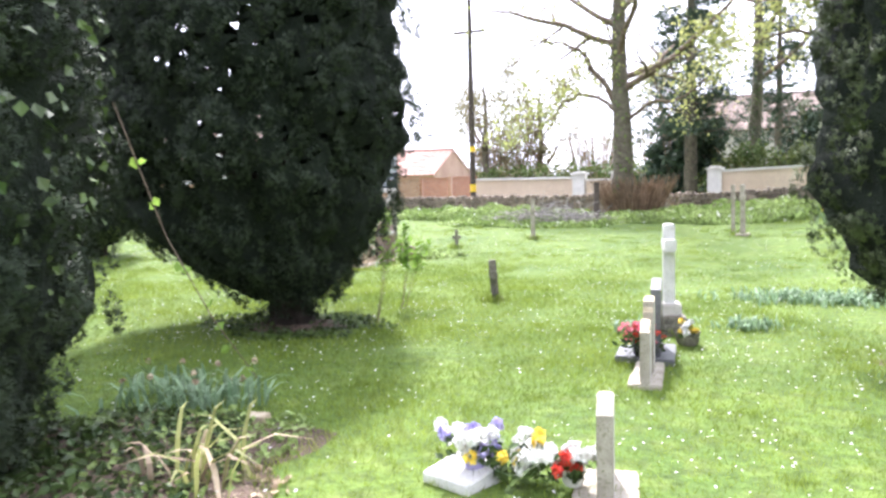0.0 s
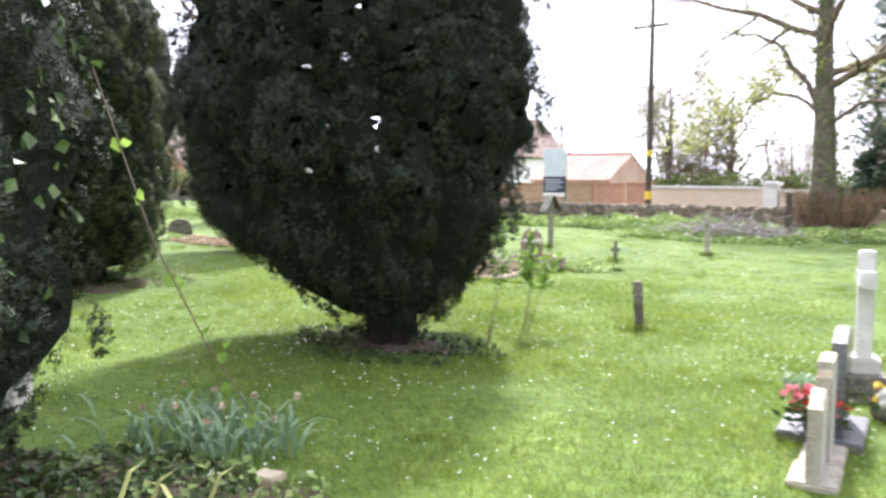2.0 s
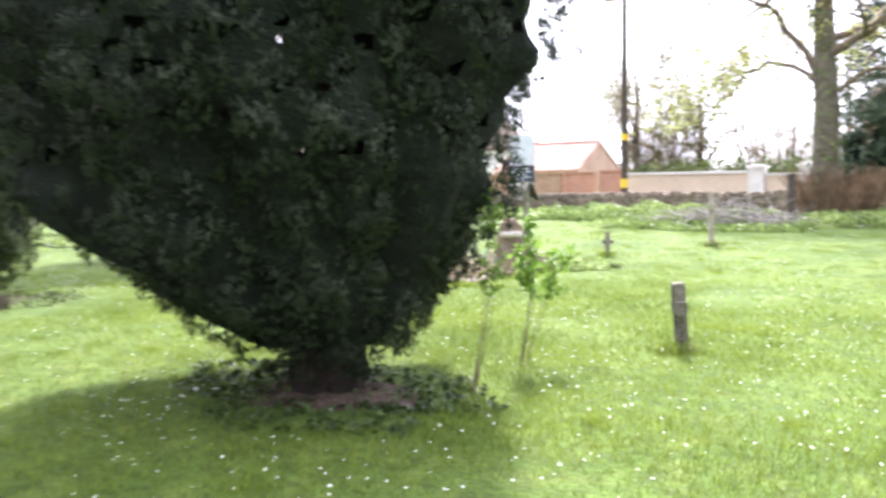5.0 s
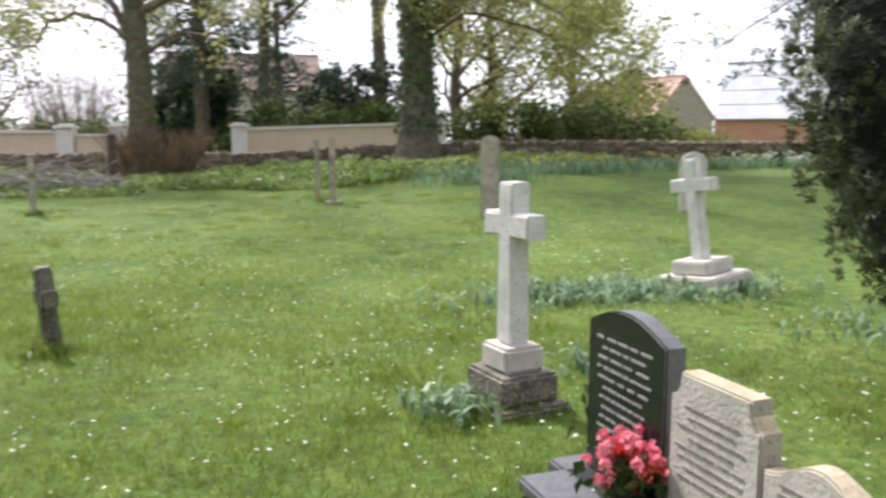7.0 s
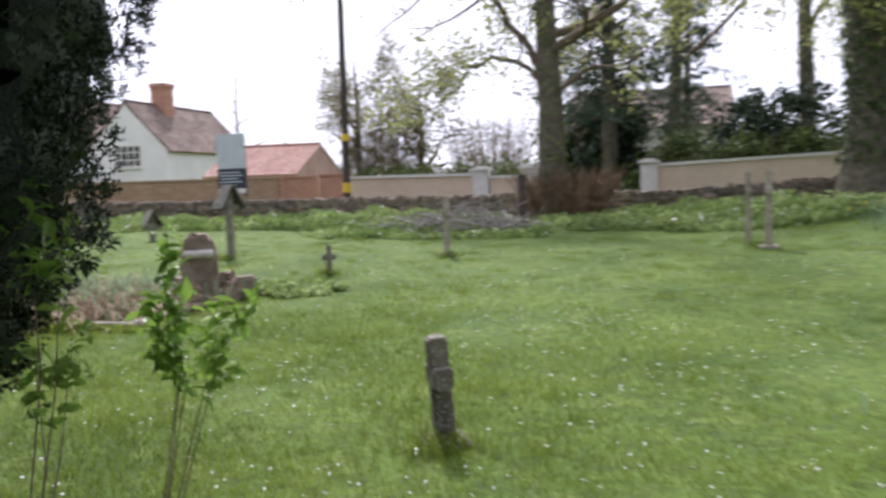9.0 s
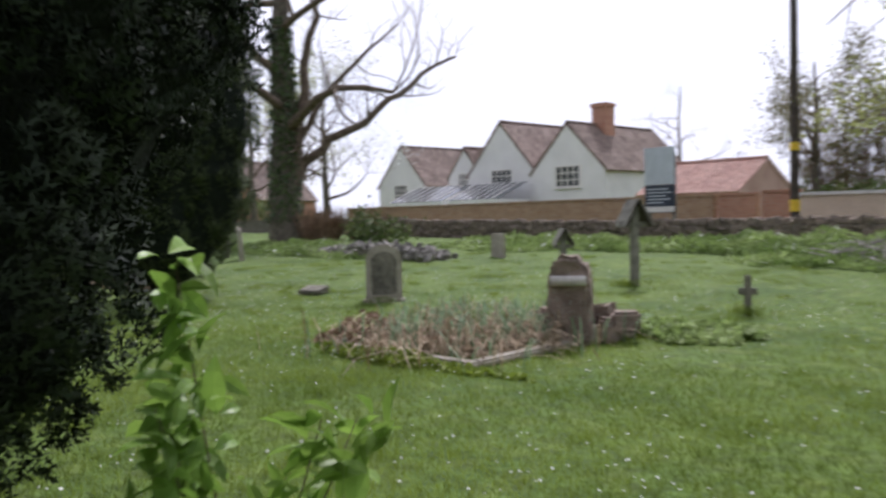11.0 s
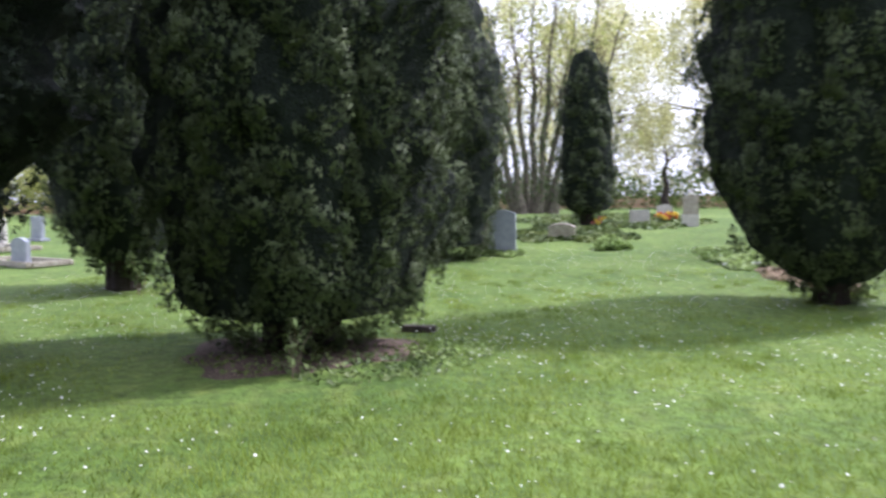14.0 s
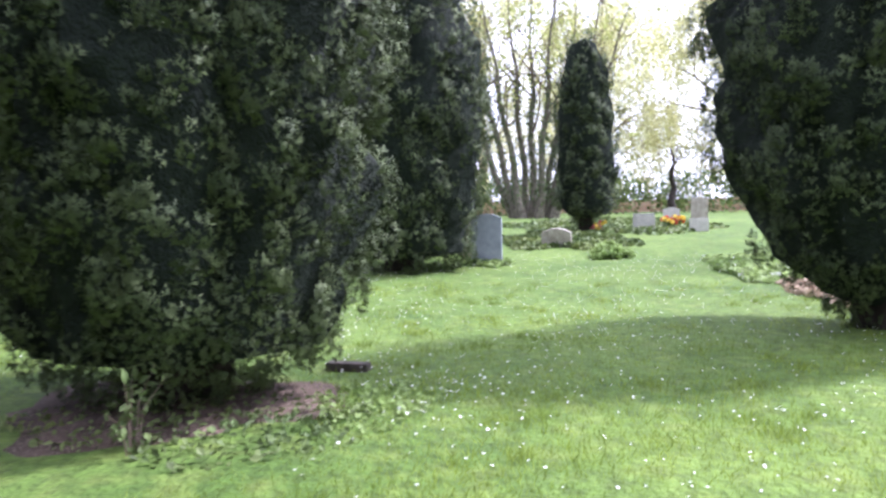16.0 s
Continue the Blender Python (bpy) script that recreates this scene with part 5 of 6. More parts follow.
def rock_tomb():
    """Rock-faced headstone with a stone scroll lying across it, stepped back on rough blocks."""
    root = thing("rock_headstone", -8.1, 15.5, gz(-8.1, 15.5) - 0.03, "rough-hewn brown rock headstone with a stone scroll across it", "headstone", rz=32)
    rng = np.random.default_rng(3)
    bm = extrude_outline([(-0.2, 0), (0.2, 0), (0.2, 0.6), (0.17, 0.76), (0.07, 0.86), (-0.08, 0.86), (-0.17, 0.75), (-0.2, 0.6)], 0.34, 0.03)
    bmesh.ops.subdivide_edges(bm, edges=bm.edges, cuts=3, use_grid_fill=True)
    for v in bm.verts:
        v.co += Vector(rng.normal(size=3)) * 0.012 + v.co.normalized() * 0.02 * noise.noise(v.co * 7)
    part("rock_body", bm, M_BROWNSTONE, root)
    part("scroll", join_tubes("scroll", [tube([(-0.17, -0.18, 0.63), (-0.165, -0.18, 0.63), (0.165, -0.18, 0.63), (0.17, -0.18, 0.63)], [0.02, 0.05, 0.05, 0.02], 14)], M_PALESTONE), None, root, "pale ochre stone scroll")
    for k in range(11):
        bm = bmesh.new()
        a = -1.0 + k * 0.2
        box(bm, -0.13, -0.1, 0, 0.13, 0.1, 0.16 + 0.05 * (k % 3), 0.03, 0.015, pose(0.1 + a * 0.42, 0.1 + 0.22 * (k % 2), 0.0 + 0.11 * (k % 3 == 1), 0, 0, k * 37))
        part("rough_block", bm, M_BROWNSTONE if k % 3 else M_STONE, root)


rock_tomb()


def roofed_cross(x, y, h, w, label, rz):
    """Timber grave post under a little shingled gable roof."""
    root = thing("roofed_cross", x, y, gz(x, y) - 0.03, label, "cross", rz)
    bm = bmesh.new()
    box(bm, -0.06, -0.05, 0, 0.06, 0.05, h - 0.05, 0.01)
    part("post", bm, M_TIMBER, root)
    bm = bmesh.new()
    box(bm, -w * 0.42, -0.035, h - 0.42, w * 0.42, 0.035, h - 0.34, 0.008)
    part("arm", bm, M_TIMBER, root)
    for sg in (-1, 1):
        bm = bmesh.new()
        m = pose(0, 0, h, 0, sg * 62, 0)
        vs = box(bm, 0 if sg > 0 else -w * 0.8, -0.16, -0.012, w * 0.8 if sg > 0 else 0, 0.16, 0.012, m=m)
        rf = part("roof", bm, M_DARKTIMBER, root, "dark weathered shingle slope")
        for r in range(5):
            for c in range(4):
                bm = bmesh.new()
                a = (0.02 + r * 0.155) * w
                x0, x1 = (a, a + 0.17 * w) if sg > 0 else (-a - 0.17 * w, -a)
                box(bm, x0, -0.17 + c * 0.086, 0.014 + 0.004 * (r % 2), x1, -0.17 + c * 0.086 + 0.08, 0.026 + 0.004 * (r % 2), 0, 0.002, m)
                part("shingle", bm, M_TIMBER, rf)
    return root


roofed_cross(-10.15, 19.75, 1.32, 0.58, "weathered timber grave cross under a small shingled roof", 62)
roofed_cross(-13.9, 22.8, 0.7, 0.5, "low timber grave marker with a little shingled roof", 55)


def flat_plaque(x, y, w, d, mat, label, rz=0, tilt=8, name="memorial_tablet"):
    root = thing(name, x, y, gz(x, y) - 0.02, label, "memorial", rz)
    bm = bmesh.new()
    vs = box(bm, -w / 2, -d / 2, 0, w / 2, d / 2, 0.07, 0.008)
    for v in bm.verts:
        if v.co.z > 0.04 and v.co.y > 0:
            v.co.z += math.tan(radians(tilt)) * d
    part("tablet", bm, mat, root)
    return root


flat_plaque(-1.58, 4.58, 0.36, 0.34, M_MARBLE, "white marble tablet lying in the grass", -20)
flat_plaque(-3.47, 5.08, 0.17, 0.13, M_LICHEN, "small square stone marker in the border", 10, 2, "stone_marker")
flat_plaque(-14.4, 16.8, 0.42, 0.3, M_DARKSTONE, "mossy lump of stone in the grass", 20, 12, "stone_marker")
flat_plaque(-14.2, 18.2, 0.5, 0.3, M_STONE, "flat worn stone in the grass", 10, 3, "stone_marker")
flat_plaque(-14.0, 10.05, 0.36, 0.12, M_DARKTIMBER, "dark board lying in the grass", 80, 1, "timber_board")


def rubble_heap():
    root = thing("rubble_heap", -19.2, 22.0, gz(-19.2, 22.0), "long heap of grey broken stones in the weeds", "rubble", kind="stuff")
    bm = bmesh.new()
    r = random.Random(4)
    for k in range(300):
        a = r.uniform(-2.6, 2.6)
        hgt = 0.36 * (1 - abs(a) / 3.2)
        s = r.uniform(0.05, 0.13)
        m = pose(a, r.uniform(-0.5, 0.5), r.uniform(0, hgt), r.uniform(0, 90), r.uniform(0, 90), r.uniform(0, 360))
        box(bm, -s, -s * 0.7, -s * 0.4, s, s * 0.7, s * 0.4, 0, s * 0.2, m)
    tagged(part("stone_heap", bm, M_RUBBLE, root, "grey broken stones"), kind="stuff")


rubble_heap()

# ---- flowers and small plants ----
def flower_bunch(x, y, z, w, h, seed, mats, label, n=26, petal=0.03, leaves=60, vase=None, name="flower_bunch"):
    """Cut flowers: stems, leaves and ruffled heads of petals, in a pot where there is one."""
    rng = np.random.default_rng(seed)
    root = thing(name, x, y, gz(x, y) + z, label, "flowers")
    if vase:
        r, vh, vm = vase
        part("vase", join_tubes("vase", [tube([(0, 0, 0), (0, 0, vh * 0.2), (0, 0, vh * 0.85), (0, 0, vh)], [r * 0.8, r, r * 1.1, r * 1.2], 14)], vm), None, root)
    heads = np.stack([rng.normal(size=n) * w * 0.28, rng.normal(size=n) * w * 0.28, rng.uniform(0.45, 1.0, n) * h], -1)
    tubes = [tube([(0, 0, 0.01), tuple(p * np.array([0.6, 0.6, 0.6])), tuple(p)], [0.004, 0.003, 0.003], 3) for p in heads]
    tagged(part("stem_bundle", join_tubes("stem_bundle", tubes, M_STRAP), None, root), kind="stuff")
    k = len(mats)
    for j, mt in enumerate(mats):
        sel = heads[j::k]
        c = 16
        pos = np.repeat(sel, c, axis=0)
        d = unit(rng.normal(size=pos.shape) + np.array([0, 0, 0.4]))
        V, F = leaf_quads(pos + d * petal * 0.7, unit(d + rng.normal(size=d.shape) * 0.5), petal * rng.uniform(0.8, 1.5, len(pos)), rng, 1.1)
        tagged(part("blossom", mesh_np("blossom", V, F, [mt]), None, root), kind="stuff")
    pos = np.stack([rng.normal(size=leaves) * w * 0.3, rng.normal(size=leaves) * w * 0.3, rng.uniform(0.15, 0.8, leaves) * h], -1)
    V, F = leaf_quads(pos, unit(rng.normal(size=pos.shape) + np.array([0, 0, 0.7])), 0.04 * rng.uniform(0.7, 1.4, leaves), rng, 1.8)
    part("foliage", mesh_np("foliage", V, F, [M_IVY]), None, root)
    return root


flower_bunch(-1.52, 4.6, 0.06, 0.3, 0.24, 1, [M_WHITEPETAL, M_LILACPETAL, M_WHITEPETAL], "white and lilac flowers on a marble tablet", 26, 0.045, 40, (0.06, 0.09, M_LILACPETAL))
flower_bunch(-1.22, 4.62, 0.0, 0.38, 0.26, 2, [M_WHITEPETAL, M_WHITEPETAL, M_WHITEPETAL, M_YELLOWPETAL], "cream and yellow flowers lying in green leaves", 24, 0.04, 160)
flower_bunch(-0.94, 4.64, 0.03, 0.17, 0.21, 3, [M_WHITEPETAL, M_WHITEPETAL, M_REDPETAL], "red and white flowers in a pot before a headstone", 22, 0.04, 40, (0.06, 0.1, M_WHITEPETAL))
flower_bunch(-1.18, 7.9, 0.05, 0.3, 0.3, 4, [M_REDPETAL, M_PINKPETAL, M_PINKPETAL], "red and pink flowers in front of black granite", 60, 0.024, 140, (0.08, 0.12, M_GRANITE))
flower_bunch(-0.88, 8.75, 0.0, 0.2, 0.26, 7, [M_WHITEPETAL, M_YELLOWPETAL], "white and yellow flowers in a dark stone pot", 14, 0.035, 50, (0.11, 0.14, M_DARKSTONE))
flower_bunch(-31.0, 15.6, 0.0, 0.5, 0.34, 8, [M_REDPETAL, M_YELLOWPETAL], "red and orange flowers among far graves", 24, 0.06, 40)
flower_bunch(-29.4, 13.3, 0.0, 0.3, 0.3, 9, [M_PINKPETAL, M_YELLOWPETAL], "small orange and pink flowers by a yew", 14, 0.05, 30)
bm = bmesh.new()
box(bm, -0.27, -0.2, 0, 0.27, 0.2, 0.07, 0.012)
slab_root = thing("grave_slab", -1.25, 8.1, gz(-1.28, 8.15) - 0.02, "black granite base slab in front of a headstone", "slab", -83)
part("slab", bm, M_GRANITEEDGE, slab_root)


def strap_clump(x, y, w, d, seed, label, n=260, h=0.3, mat=None, flowers=0, petal=None, width=0.016, name="narcissus_clump", curl=0.5):
    """Strap leaves arching out of the ground, with nodding flowers."""
    rng = np.random.default_rng(seed)
    root = thing(name, x, y, 0, label, "plant")
    px, py = rng.normal(size=n) * w * 0.3, rng.normal(size=n) * d * 0.3
    a = rng.uniform(0, 6.283, n)
    hh = h * rng.uniform(0.6, 1.15, n)
    lean = rng.uniform(0.1, curl, n)
    V = np.empty((n, 7, 3))
    side = np.stack([-np.sin(a), np.cos(a), np.zeros(n)], -1) * width
    dirs = np.stack([np.cos(a), np.sin(a), np.zeros(n)], -1)
    base = np.stack([px, py, height_at(x + px, y + py) - 0.01], -1)
    for i, (t, wd) in enumerate(((0, 0.7), (0.5, 1.0), (0.85, 0.7))):
        c = base + dirs * (hh * lean * t * t)[:, None] + np.array([0, 0, 1]) * (hh * t * (1 - 0.35 * lean * t))[:, None]
        V[:, i * 2], V[:, i * 2 + 1] = c - side * wd, c + side * wd
    V[:, 6] = base + dirs * (hh * lean * 1.3)[:, None] + np.array([0, 0, 1]) * (hh * (0.98 - 0.5 * lean))[:, None]
    i = np.arange(n)[:, None] * 7
    F = np.concatenate([i + np.array([f]) for f in ((0, 1, 3), (0, 3, 2), (2, 3, 5), (2, 5, 4), (4, 5, 6))])
    part("foliage", mesh_np("foliage", V.reshape(-1, 3), F, [mat or M_STRAP]), None, root)
    if flowers:
        s = rng.integers(0, n, flowers)
        c = base[s] + np.stack([rng.normal(size=flowers) * 0.05, rng.normal(size=flowers) * 0.05, hh[s] * rng.uniform(0.9, 1.15, flowers)], -1)
        tagged(part("stem_bundle", join_tubes("stem_bundle", [tube([tuple(b), tuple(q)], [0.004, 0.003], 3) for b, q in zip(base[s], c)], mat or M_STRAP), None, root), kind="stuff")
        pos = np.repeat(c, 7, axis=0)
        dd = unit(rng.normal(size=pos.shape))
        V2, F2 = leaf_quads(pos + dd * 0.018, dd, 0.032 * rng.uniform(0.8, 1.3, len(pos)), rng, 1.3)
        tagged(part("blossom", mesh_np("blossom", V2, F2, [petal]), None, root), kind="stuff")
    return root


strap_clump(-4.35, 5.35, 1.3, 0.9, 21, "clump of grey-green narcissus leaves with fading cream flowers", 170, 0.26, curl=0.95, flowers=9, petal=M_STRAW)
strap_clump(0.75, 12.1, 2.6, 0.9, 22, "low drift of narcissus leaves before a leaning cross", 700, 0.17, curl=1.1)
strap_clump(-0.35, 9.9, 0.5, 0.4, 23, "tuft of leaves at the marble cross's foot", 90, 0.15, curl=1.0)
strap_clump(-1.5, 9.3, 0.4, 0.35, 24, "tuft of leaves beside the cross plinth", 70, 0.16, curl=1.0)
strap_clump(2.2, 10.2, 1.4, 1.0, 25, "narcissus leaves near the yew", 160, 0.15, curl=1.1)
strap_clump(4.0, 23.4, 5.0, 1.4, 26, "bank of daffodils with yellow and white flowers before the wall", 900, 0.36, flowers=70, petal=M_YELLOWPETAL)
strap_clump(8.5, 24.5, 4.5, 1.2, 27, "bank of daffodils by the wall", 700, 0.36, flowers=70, petal=M_YELLOWPETAL)
strap_clump(12.0, 24.6, 4.0, 1.2, 28, "bank of white narcissi by the wall", 700, 0.36, flowers=150, petal=M_WHITEPETAL)
strap_clump(2.0, 21.6, 2.2, 1.0, 29, "dark leafy clump behind a tall stone", 300, 0.36)
strap_clump(-3.02, 3.95, 0.55, 0.45, 30, "iris clump with yellowing broad leaves", 16, 0.5, M_LEAF, width=0.015, curl=0.9, name="iris_clump")
strap_clump(-3.05, 3.98, 0.6, 0.5, 31, "withered pale iris leaves", 16, 0.4, M_STRAW, width=0.018, curl=1.3, name="iris_clump")


def ground_cover(x, y, w, d, seed, label, mat, count, size, h, name="ground_cover", white=0.0, long=1.5, upright=0.8):
    """Low leafy growth that nobody could count."""
    rng = np.random.default_rng(seed)
    a, q = rng.uniform(0, 6.283, count), np.sqrt(rng.uniform(0, 1, count))
    q *= 1 + 0.15 * np.sin(3 * a + seed) + 0.1 * np.sin(7 * a)
    px, py = x + w / 2 * q * np.cos(a), y + d / 2 * q * np.sin(a)
    lump = 0.5 + 0.5 * np.sin(px * 3.1 + seed) * np.sin(py * 2.7 + px)
    z = height_at(px, py) + rng.uniform(0, 1, count) * h * (0.35 + 0.65 * lump) * (1.1 - 0.7 * q)
    V, F = leaf_quads(np.stack([px, py, z], -1), unit(rng.normal(size=(count, 3)) * 0.6 + np.array([0, 0, upright])), size * rng.uniform(0.6, 1.5, count), rng, long)
    mats, idx = [mat], None
    if white:
        mats = [mat, M_WHITEPETAL]
        flag = rng.uniform(0, 1, count) < white
        idx = np.concatenate([flag, flag]).astype(np.int32)
    ob = new(name, mesh_np(name, V, F, mats, idx))
    return tagged(ob, label, "ground cover", kind="stuff")


ground_cover(-4.0, 4.1, 2.2, 1.8, 41, "ivy and dead leaves under the ivied yew", M_IVY, 2400, 0.05, 0.16)
ground_cover(-3.6, 4.4, 1.8, 1.6, 42, "straggling weeds and dry stems in the border", M_WEED, 900, 0.04, 0.18, white=0.01)
ground_cover(-3.8, 3.9, 2.4, 2.0, 40, "dry fallen leaves and needles on the soil", M_STRAW, 1300, 0.035, 0.03)
ground_cover(-5.6, 8.5, 2.6, 1.6, 43, "ivy and weeds round the yew's foot", M_IVY, 1200, 0.04, 0.08, white=0.01)
ground_cover(-12.3, 9.5, 1.5, 2.2, 44, "nettles and ivy round a yew's foot", M_HEDGE, 1100, 0.032, 0.16)
ground_cover(-12.9, 10.5, 1.2, 0.9, 45, "weeds at the edge of bare soil", M_WEED, 500, 0.032, 0.08)
ground_cover(-8.95, 14.95, 1.75, 1.9, 46, "dead brown stems and seed heads filling a kerbed grave", M_STRAW, 2600, 0.05, 0.3)
strap_clump(-8.95, 14.95, 1.9, 2.0, 36, "tangle of dead bleached stems in a kerbed grave", 700, 0.4, M_STRAW, width=0.007, name="dead_plants", curl=1.9)
strap_clump(-8.9, 14.9, 1.8, 1.9, 37, "brown dead stalks among bleached stems", 260, 0.44, M_BROWN, width=0.007, name="dead_plants", curl=1.6)
strap_clump(-9.0, 15.1, 1.8, 1.9, 38, "thin green blades in the dead growth", 620, 0.42, width=0.008, name="long_grass", curl=0.7)
ground_cover(-8.7, 13.85, 2.6, 0.35, 39, "uncut grass hiding the kerb", M_BLADE, 900, 0.05, 0.12)
ground_cover(-9.2, 15.2, 1.5, 1.6, 47, "green weeds coming through the dead growth", M_WEED, 1100, 0.05, 0.4)
ground_cover(-9.85, 14.3, 0.9, 0.9, 48, "brown dead clump at the kerb's corner", M_BROWN, 500, 0.05, 0.36)
ground_cover(-7.3, 16.4, 1.4, 0.9, 49, "long grass behind the rock headstone", M_WEED, 1200, 0.07, 0.22)
for k, (wx, wy, ww, wd, wh, cnt) in enumerate(((-10.5, 26.3, 9, 3.6, 0.5, 8200), (-7.5, 23.6, 5.5, 2.4, 0.3, 2200), (-1.5, 25.2, 8, 4.5, 0.6, 10500), (4.5, 25.8, 7, 4.0, 0.5, 7500), (-17.0, 26.3, 8, 4.0, 0.45, 5500), (-22.5, 22.3, 7, 3.4, 0.4, 4200), (-28.5, 20.5, 7, 3.4, 0.35, 3600))):
    ground_cover(wx, wy, ww, wd, 60 + k, "rough weeds and cow parsley below the wall", M_WEED, cnt, 0.05, wh, white=0.012, long=3.4, upright=0.0)


def brush_heap(x, y, w, d, h, seed):
    """Cut branches thrown in a low heap, weathered grey."""
    rng = np.random.default_rng(seed)
    root = thing("brush_heap", x, y, gz(x, y), "low heap of cut branches weathered pale grey", "brushwood", kind="stuff")
    tubes = []
    for k in range(330):
        a, q = rng.uniform(0, 6.283), math.sqrt(rng.uniform(0, 1))
        c = Vector((w / 2 * q * math.cos(a), d / 2 * q * math.sin(a), rng.uniform(0.02, 1) * h * (1.05 - q * 0.8)))
        v = Vector((rng.normal(), rng.normal(), rng.normal() * 0.22)).normalized() * rng.uniform(0.2, 0.75)
        bend = Vector(rng.normal(size=3)) * 0.06
        r = rng.uniform(0.006, 0.022)
        lo, hi = c - v, c + v
        lo.z, hi.z = max(lo.z, 0.0), max(hi.z, 0.0)
        tubes.append(tube([lo, c + bend, hi], [r, r * 0.85, r * 0.4], 4))
    tagged(part("branches", join_tubes("branches", tubes, M_GREYWOOD), None, root), kind="stuff")


brush_heap(-7.0, 24.0, 3.6, 1.8, 0.6, 70)
ground_cover(-18.6, 15.6, 2.6, 1.2, 71, "dead pale plants in rough grass", M_STRAW, 1500, 0.07, 0.2)
ground_cover(-21.5, 15.4, 3.5, 1.6, 72, "rough grass and dead stems round old graves", M_WEED, 2400, 0.08, 0.22, white=0.02)
ground_cover(-23.9, 13.1, 1.1, 0.8, 73, "tuft of long grass", M_WEED, 700, 0.09, 0.3)
ground_cover(-27.5, 12.4, 5.0, 3.0, 74, "rough dry grass among far graves", M_HEDGE, 2600, 0.09, 0.22)
ground_cover(-33.0, 14.0, 8.0, 6.0, 75, "rough tawny grass at the far end", M_HEDGE, 3200, 0.1, 0.2)
ground_cover(-22.8, 10.75, 1.0, 0.9, 76, "long grass at the slate's foot", M_WEED, 600, 0.07, 0.18)
for k, (wx, wy) in enumerate(((-3.9, 11.05), (-6.2, 19.9), (-1.3, 20.3), (-10.25, 19.65), (-7.5, 17.88), (-1.2, 9.3), (-12.3, 16.5))):
    strap_clump(wx, wy, 0.4, 0.34, 80 + k, "tuft of uncut grass round a memorial's foot", 190, 0.13, M_BLADE, width=0.004, name="grass_tuft", curl=0.8)


def leaflets(pos, normal, size, rng):
    """Oval pointed leaflets, folded along the rib and drooping to the tip."""
    u, w = frames_for(normal, rng)
    s = size[:, None]
    rows = ((-1.0, 0.0, 0.0), (-0.55, 0.34, 0.1), (0.0, 0.42, 0.13), (0.5, 0.28, 0.06), (1.05, 0.0, -0.15))
    V = np.stack([pos + u * s * a + w * s * b * side + normal * s * (c + 0.3 * b * abs(side)) for a, b, c in rows for side in (-1, 0, 1)], axis=1)
    quads = np.array([t for r in range(4) for k in (r * 3, r * 3 + 1) for t in ((k, k + 1, k + 4), (k, k + 4, k + 3))])
    return V.reshape(-1, 3), (np.arange(len(pos))[:, None, None] * 15 + quads).reshape(-1, 3)


def shoots(x, y, w, d, h, seed, label, count, size, low=0.25, stems=9, mat=None, name="elder_shrub", foot=(0, 0, -0.03), thick=0.011):
    """Elder shoots: arching stems with pairs of long leaflets in whorls."""
    rng = np.random.default_rng(seed)
    root = thing(name, x, y, gz(x, y) - 0.02, label, "shrub")
    tubes, P, A = [], [], []
    for k in range(stems):
        e = np.array([rng.uniform(-1, 1) * w * 0.5, rng.uniform(-1, 1) * d * 0.5, h * rng.uniform(0.6, 1.05)])
        mid = e * np.array([0.35, 0.35, 0.6])
        tubes.append(tube([(e[0] * 0.15 + foot[0], e[1] * 0.15 + foot[1], foot[2]), tuple(mid), tuple(e)], [thick, thick * 0.65, thick * 0.3], 5))
        m = count // stems
        t = rng.uniform(low + 0.1, 1.0, m)[:, None]
        q = 2 * t * (1 - t) * mid + t ** 2 * e
        P.append(q + rng.normal(size=(m, 3)) * size * 0.75)
        A.append(unit(rng.normal(size=(m, 3)) * 0.6 + np.array([0, 0, 0.7])))
    tagged(part("stemwork", join_tubes("stemwork", tubes, M_TWIG), None, root), kind="stuff")
    P, A = np.concatenate(P), np.concatenate(A)
    V, F = leaflets(P, A, size * rng.uniform(0.6, 1.3, len(P)), rng)
    part("foliage", mesh_np("foliage", V, F, [mat or M_ELDER]), None, root)
    return root


shoots(-4.72, 10.06, 0.46, 0.4, 1.28, 92, "fresh elder shoots springing beside the yew", 260, 0.046, stems=5, low=0.45, foot=(-0.1, -0.08, -0.03), thick=0.004)
shoots(-4.55, 9.05, 0.34, 0.3, 1.42, 95, "young elder bush in bright leaf against a yew", 150, 0.034, stems=4, low=0.62, foot=(-0.12, -0.05, -0.03), thick=0.004)
shoots(-17.3, 5.3, 0.5, 0.5, 0.7, 93, "leafy shoot at a yew's foot", 160, 0.06, stems=5, mat=M_HEDGE)
shoots(-11.75, 9.35, 0.7, 0.5, 0.45, 94, "pale bramble shoots under a yew", 70, 0.035, stems=6, mat=M_HEDGE, thick=0.006)


